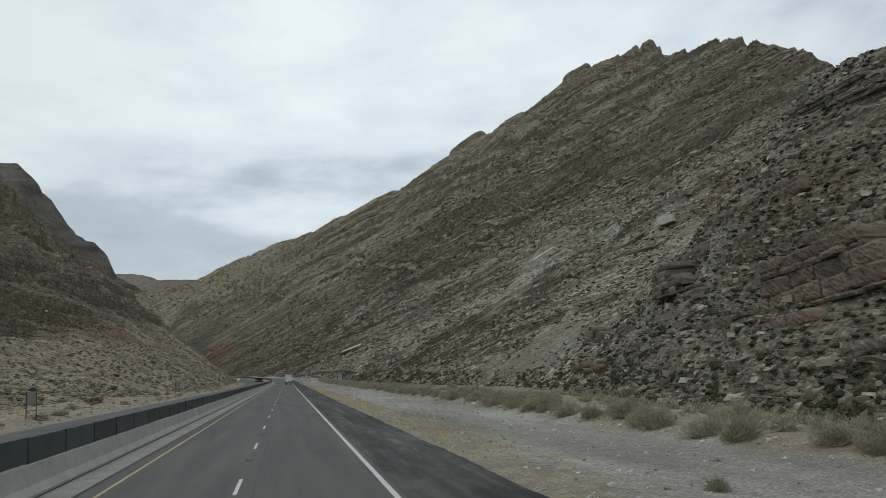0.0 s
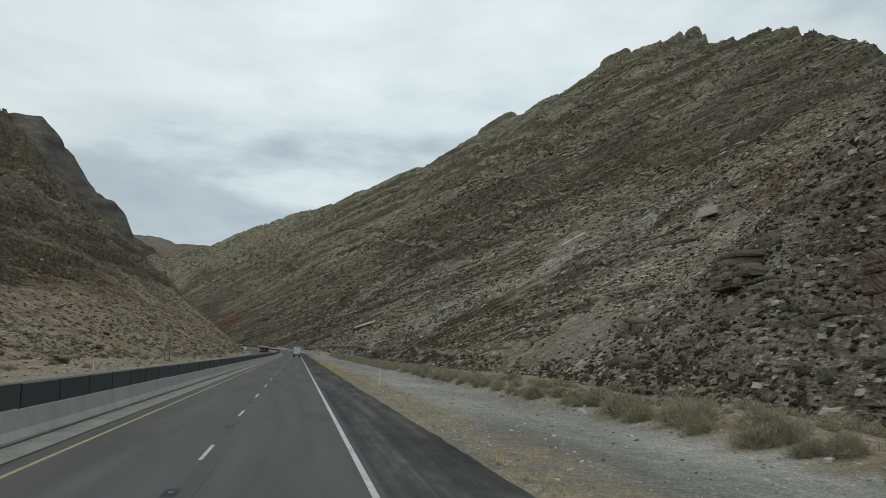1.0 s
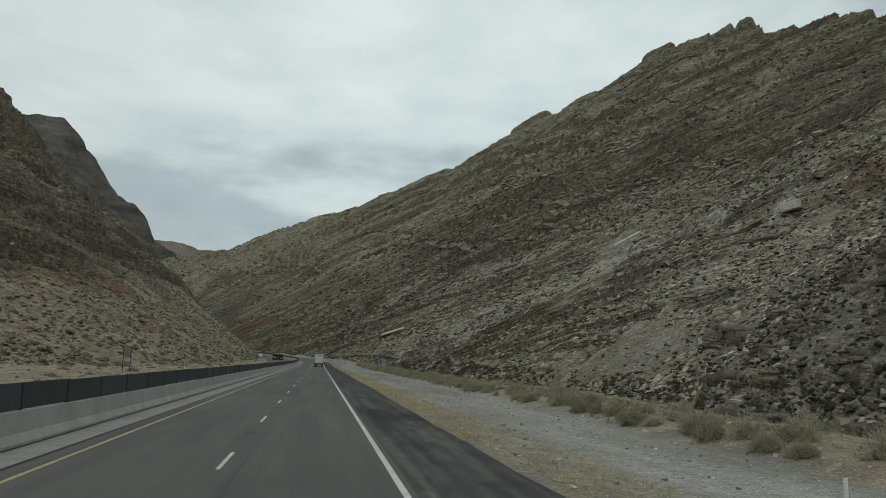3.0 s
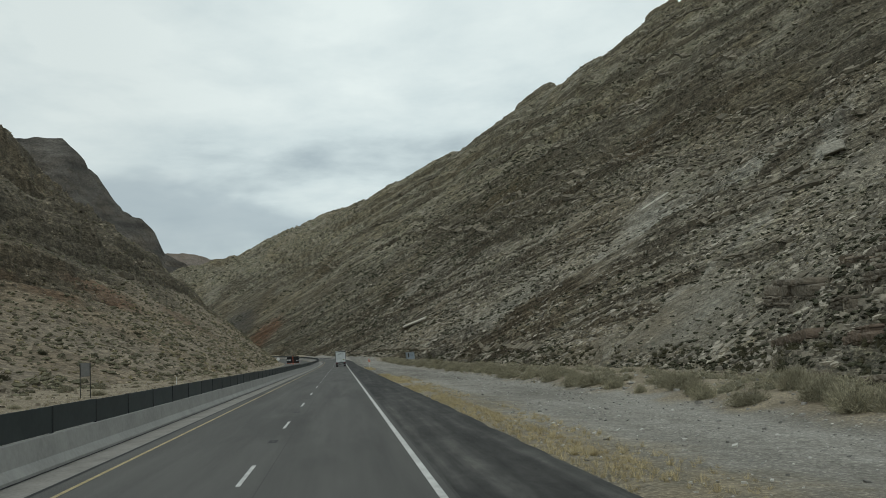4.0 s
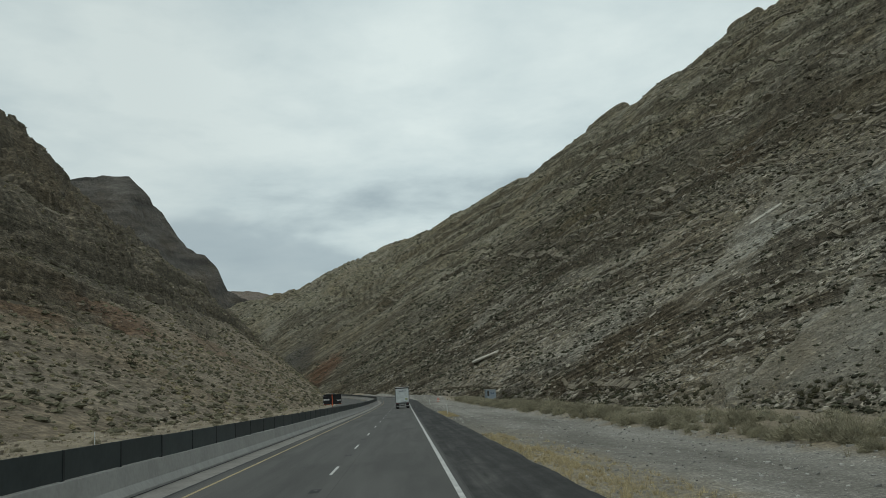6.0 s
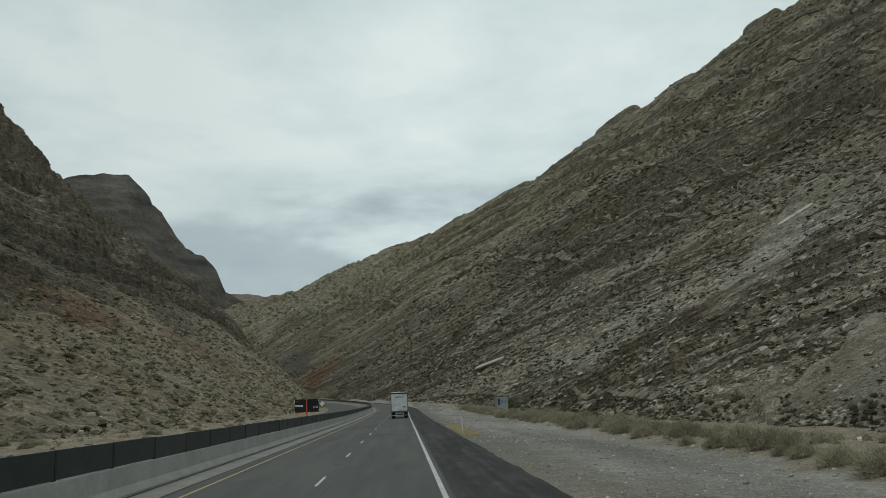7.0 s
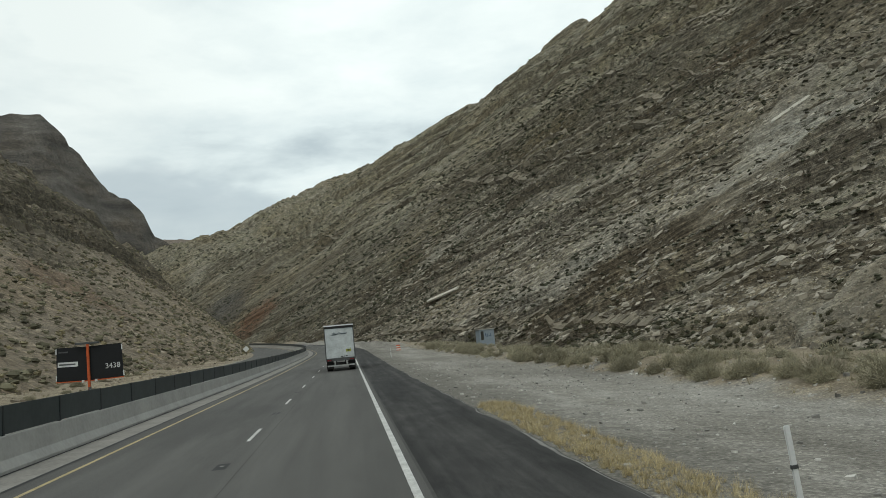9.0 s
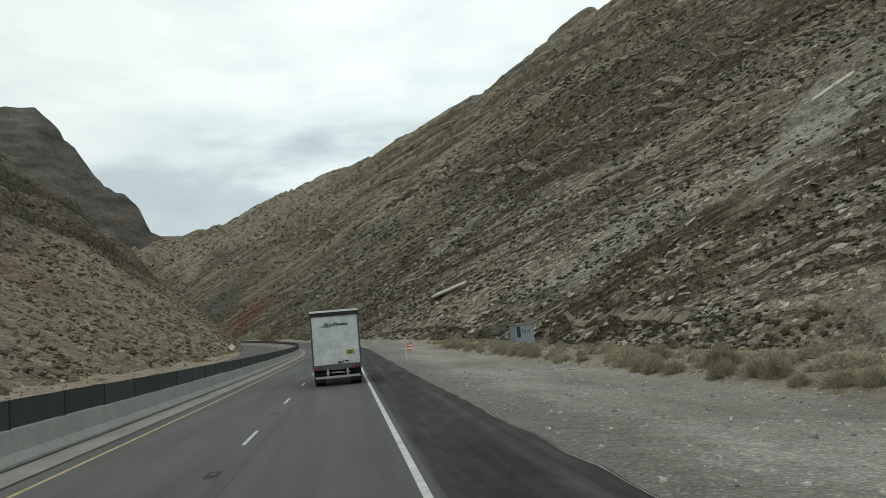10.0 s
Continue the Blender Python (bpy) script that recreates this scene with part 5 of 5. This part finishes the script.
def box_truck(x, y, z, turn):
    t = tagged(thing("box_truck", x, y, z, turn), "dirty white box truck with grey rear frame on the road", "truck")
    W, H0, H1, L = 1.28, 1.12, 4.02, 9.5
    part("cargo_body", boxes((-W, W, 0.10, L, H0, H1 - 0.06), bevel=0.03), TRUCK_WHITE, t)
    part("corner_post", boxes((-W - 0.02, -W + 0.06, 0.0, 0.16, H0 - 0.05, H1 - 0.1), bevel=0.012), TRUCK_GREY, t)
    part("corner_post", boxes((W - 0.06, W + 0.02, 0.0, 0.16, H0 - 0.05, H1 - 0.1), bevel=0.012), TRUCK_GREY, t)
    part("header", boxes((-W - 0.02, W + 0.02, -0.02, 0.16, H1 - 0.30, H1 - 0.10), bevel=0.012), TRUCK_DARK, t)
    part("roof_edge", boxes((-W - 0.02, W + 0.02, -0.05, L, H1 - 0.10, H1), bevel=0.02), ROOF_EDGE, t)
    part("sill", boxes((-W - 0.02, W + 0.02, -0.03, 0.16, H0 - 0.24, H0 + 0.02), bevel=0.012), TRUCK_GREY, t)
    # roll-up door of wide slats
    door = part("rear_door", boxes((-W + 0.06, W - 0.06, 0.055, 0.10, H0 + 0.02, H1 - 0.30)), TRUCK_WHITE, t)
    n = 5
    for i in range(n):
        a = H0 + 0.03 + (H1 - 0.33 - H0) * i / n
        part("door_slat", boxes((-W + 0.07, W - 0.07, 0.03, 0.056, a, a + (H1 - 0.33 - H0) / n - 0.006), bevel=0.004), TRUCK_WHITE, door)
    for x0 in (-0.80, 0.02, 0.84):
        for dx in (-0.07, 0.07):
            for dz in (-0.07, 0.07):
                part("bolt", boxes((x0 + dx - 0.014, x0 + dx + 0.014, 0.018, 0.03, 2.02 + dz - 0.014, 2.02 + dz + 0.014)), TRUCK_DARK, door)
    part("latch", boxes((0.02, 0.24, -0.01, 0.03, 1.20, 1.28), (0.30, 0.34, -0.02, 0.03, 1.20, 1.36), bevel=0.006), TRUCK_DARK, door)
    part("pull_handle", boxes((0.44, 0.62, -0.02, 0.03, 1.25, 1.31), bevel=0.006), TRUCK_DARK, door)
    part("sticker", boxes((0.52, 0.96, 0.022, 0.032, 1.62, 1.86)), STICKER, door)
    part("sticker_print", boxes((0.60, 0.86, 0.016, 0.024, 1.74, 1.80), (0.58, 0.80, 0.016, 0.024, 1.66, 1.70)), TRUCK_DARK, door)
    # the painted mark: one slanting wavy brush stroke over a thin tail
    bm = bmesh.new()
    last = None
    for i in range(121):
        q = i / 120
        tall = 0.11 if q < 0.24 else 0.055 if not 0.42 < q < 0.52 else 0.1
        z = tall * (1 - math.cos(q * 13 * 6.2832 * (0.75 if q < 0.24 else 1.0))) + 0.05 * q
        at = (-0.62 + 1.28 * q + z * 0.45 - 0.02 * math.sin(q * 80), 0.022, 3.14 + z)
        if last:
            rod(bm, last, at, 0.017, 6)
        last = at
    rod(bm, (-0.72, 0.024, 3.15), (-0.2, 0.024, 3.13), 0.01, 6)
    part("painted_mark", bm, INK, door)
    for s in (-1, 1):
        lamp = part("tail_lamp", boxes((s * 0.98 - 0.22, s * 0.98 + 0.22, -0.035, 0.0, 0.90, 1.06), bevel=0.01), TRUCK_DARK, t)
        for dx in (-0.11, 0.08):
            bm = bmesh.new()
            rod(bm, (s * 0.98 + dx, -0.055, 0.98), (s * 0.98 + dx, -0.03, 0.98), 0.06, 16)
            part("lens", bm, RED_LAMP, lamp)
        part("guard_strut", boxes((s * 0.52 - 0.05, s * 0.52 + 0.05, -0.03, 0.06, 0.44, 0.92), bevel=0.01), BUMPER, t)
        part("mud_flap", boxes((s * 0.95 - 0.30, s * 0.95 + 0.30, 0.30, 0.32, 0.22, 0.95)), RUBBER, t)
        wheel(t, s * 0.98, 1.25, 0.50, 0.52)
        wheel(t, s * 0.98, 2.55, 0.50, 0.52)
        wheel(t, s * 1.02, 8.6, 0.50, 0.30)
    part("rear_guard", boxes((-1.18, 1.18, -0.06, 0.03, 0.42, 0.54), bevel=0.015), BUMPER, t)
    part("chassis", boxes((-0.48, -0.36, 0.2, L, 0.82, 1.12), (0.36, 0.48, 0.2, L, 0.82, 1.12), (-0.95, 0.95, 1.18, 1.32, 0.45, 0.58), (-0.95, 0.95, 2.48, 2.62, 0.45, 0.58),
                          (-0.95, 0.95, 8.53, 8.67, 0.45, 0.58), (-0.42, -0.36, 1.1, 2.7, 0.5, 0.9), (0.36, 0.42, 1.1, 2.7, 0.5, 0.9)), TRUCK_DARK, t)
    return t


box_truck(0.28, 322.0, 0.02, 0.3)

# ---- message-board trailer behind the barrier ----


def word(text, size, mat, parent, m, name="lettering", label=""):
    cu = bpy.data.curves.new("lettering", "FONT")
    cu.body, cu.size, cu.extrude, cu.align_x, cu.align_y = text, size, 0.002, "CENTER", "CENTER"
    tmp = bpy.data.objects.new("lettering", cu)
    scene.collection.objects.link(tmp)
    me = bpy.data.meshes.new_from_object(tmp)
    bpy.data.objects.remove(tmp)
    me.materials.append(mat)
    ob = new(name, me)
    ob.parent, ob.matrix_local = parent, m
    if label:
        ob["label"] = label
    return ob


def message_board(x, y, z):
    t = tagged(thing("message_board_trailer", x, y, z, 4), "black two-leaf message board on an orange mast trailer", "sign trailer")
    mast = part("mast", boxes((-0.05, 0.05, -0.09, 0.01, 0.55, 3.02), bevel=0.01), SIGN_ORANGE, t)
    part("winch", boxes((-0.02, 0.10, -0.16, -0.09, 1.0, 1.25), bevel=0.01), TRUCK_GREY, mast)
    part("cap", boxes((-0.48, 0.42, -0.12, 0.22, 3.02, 3.10), bevel=0.015), TRUCK_GREY, t, "grey lamp cap")
    for s in (-1, 1):
        leaf = part("leaf", boxes((s * 0.72 - 0.66, s * 0.72 + 0.66, 0.04, 0.14, 1.52, 2.92), bevel=0.02), BOARD, t)
        leaf.matrix_local = pose(0, 0, 0, 0, s * -1.5, s * 7)
        e = s * 1.38
        for z0 in (1.56, 2.66):
            part("corner_strip", boxes((e - 0.02, e + 0.02, 0.02, 0.16, z0, z0 + 0.22)), SIGN_WHITE, leaf)
        part("bottom_rail", boxes((s * 0.72 - 0.66, s * 0.72 + 0.66, 0.02, 0.16, 1.48, 1.52)), SIGN_ORANGE, leaf)
        part("hinge", boxes((s * 0.30 - 0.05, s * 0.30 + 0.05, 0.0, 0.1, 1.44, 1.54), bevel=0.01), SIGN_WHITE, leaf)
        if s < 0:
            part("name_plate", boxes((-1.32, -0.50, 0.030, 0.040, 2.12, 2.32)), SIGN_WHITE, leaf)
            part("name_bars", boxes((-1.26, -0.60, 0.024, 0.031, 2.19, 2.25)), TRUCK_GREY, leaf)
            part("small_plate", boxes((-1.28, -0.90, 0.030, 0.040, 2.70, 2.76)), TRUCK_GREY, leaf)
        else:
            word("3438", 0.30, SIGN_WHITE, leaf, pose(0.98, 0.034, 2.02, 90, 0, 0), label="white unit number")
    part("frame", boxes((-0.75, -0.65, -1.2, 1.6, 0.42, 0.52), (0.65, 0.75, -1.2, 1.6, 0.42, 0.52), (-0.75, 0.75, -0.1, 0.1, 0.42, 0.55), (-0.75, 0.75, 1.5, 1.6, 0.42, 0.52), (-0.75, 0.75, -1.2, -1.1, 0.42, 0.52),
                        (-0.72, -0.66, -1.18, -1.12, -0.27, 0.42), (0.66, 0.72, -1.18, -1.12, -0.27, 0.42)), SIGN_ORANGE, t)
    part("battery_box", boxes((-0.6, 0.6, 0.35, 1.1, 0.55, 0.95), bevel=0.03), SIGN_ORANGE, t)
    for s in (-1, 1):
        wheel(t, s * 0.86, 0.2, 0.33, 0.2, -0.27)
    return t


message_board(-9.75, 285.4, 0.30)

# ---- signs, posts, hut ----


def sign_back(x, y, w, h, low):
    z = float(floor_height(np.array([x]), np.array([y]))[0])
    t = tagged(thing("road_sign", x, y, z - 0.1, 4), "grey back of a two-post road sign below the hillside", "road sign", "road signs")
    part("panel", boxes((-w / 2, w / 2, 0.0, 0.02, low, low + h), bevel=0.008), ALU, t)
    for s in (-1, 1):
        part("post", boxes((s * w * 0.45 - 0.04, s * w * 0.45 + 0.04, -0.06, 0.0, 0, low + h * 0.98)), POST_STEEL, t)
    for k in (0.25, 0.75):
        part("brace", boxes((-w * 0.45, w * 0.45, -0.02, 0.0, low + h * k - 0.03, low + h * k + 0.03)), ALU, t)
    part("lower_brace", boxes((-w * 0.45, w * 0.45, -0.05, -0.03, low * 0.62, low * 0.62 + 0.05)), POST_STEEL, t)


sign_back(-25.0, 85.3, 1.0, 1.25, 1.6)
sign_back(-25.0, 195.0, 1.05, 1.35, 2.2)

t = tagged(thing("diamond_sign", -27.9, 488, 0.4, 0), "white diamond sign on a post beside the bend", "road sign")
bm = boxes((-0.66, 0.66, 0.0, 0.03, -0.66, 0.66), bevel=0.01)
bmesh.ops.transform(bm, matrix=pose(0, 0, 3.0, 0, 45, 0), verts=bm.verts)
part("panel", bm, SIGN_WHITE, t)
part("post", boxes((-0.05, 0.05, 0.03, 0.12, 0, 3.4)), POST_STEEL, t)


def delineator(x, y, lean):
    z = float(floor_height(np.array([x]), np.array([y]))[0])
    t = tagged(thing("delineator_post", x, y, z - 0.02), "slim white roadside delineator post", "post", "delineator posts")
    bm = boxes((-0.035, 0.035, -0.012, 0.012, 0, 1.22), bevel=0.01)
    bmesh.ops.transform(bm, matrix=pose(0, 0, 0, 0, lean, 0), verts=bm.verts)
    part("blade", bm, SIGN_WHITE, t)
    bm = boxes((-0.037, 0.037, -0.018, 0.014, 0.78, 0.82))
    bmesh.ops.transform(bm, matrix=pose(0, 0, 0, 0, lean, 0), verts=bm.verts)
    part("band", bm, TRUCK_GREY, t)


for x, y, lean in ((6.9, 91.2, 0), (5.42, 257.8, -4), (6.5, 357, -2), (-23.4, 62, 0), (-23.2, 128, 0), (-23.0, 230, 0)):
    delineator(x, y, lean)

t = tagged(thing("striped_marker", 10.4, 404, -0.42), "orange and white striped roadwork marker on the gravel", "marker")
part("base", boxes((-0.4, 0.4, -0.3, 0.3, 0, 0.12), bevel=0.03), RUBBER, t)
part("stem", boxes((-0.04, 0.04, -0.03, 0.03, 0.1, 0.6)), SIGN_WHITE, t)
for i in range(5):
    part("stripe", boxes((-0.38, 0.38, -0.02, 0.02, 0.5 + i * 0.22, 0.5 + i * 0.22 + 0.22)), SIGN_WHITE if i % 2 else SIGN_ORANGE, t)

hut = tagged(thing("utility_hut", 23.4, 380, 0.35, 8), "small pale blue hut with spray paint among the brush", "hut")
part("wall", boxes((-1.25, 1.25, 0, 2.2, -1.4, 2.15), bevel=0.03), HUT_BLUE, hut)
part("roof", boxes((-1.38, 1.38, -0.12, 2.32, 2.15, 2.30), bevel=0.02), HUT_ROOF, hut)
part("door", boxes((-1.05, -0.55, -0.02, 0.02, 0.5, 1.9), bevel=0.01), POST_STEEL, hut)
part("vent", boxes((-0.98, -0.86, -0.03, 0.0, 1.4, 1.75)), TRUCK_DARK, hut)
part("spray_paint", boxes((-0.3, -0.2, -0.014, 0.0, 1.15, 1.55), (-0.1, 0.12, -0.014, 0.0, 1.0, 1.1), (0.0, 0.1, -0.014, 0.0, 1.05, 1.5), (0.25, 0.55, -0.014, 0.0, 1.05, 1.15), (0.6, 0.7, -0.014, 0.0, 1.0, 1.45)), GRAFFITI, hut)
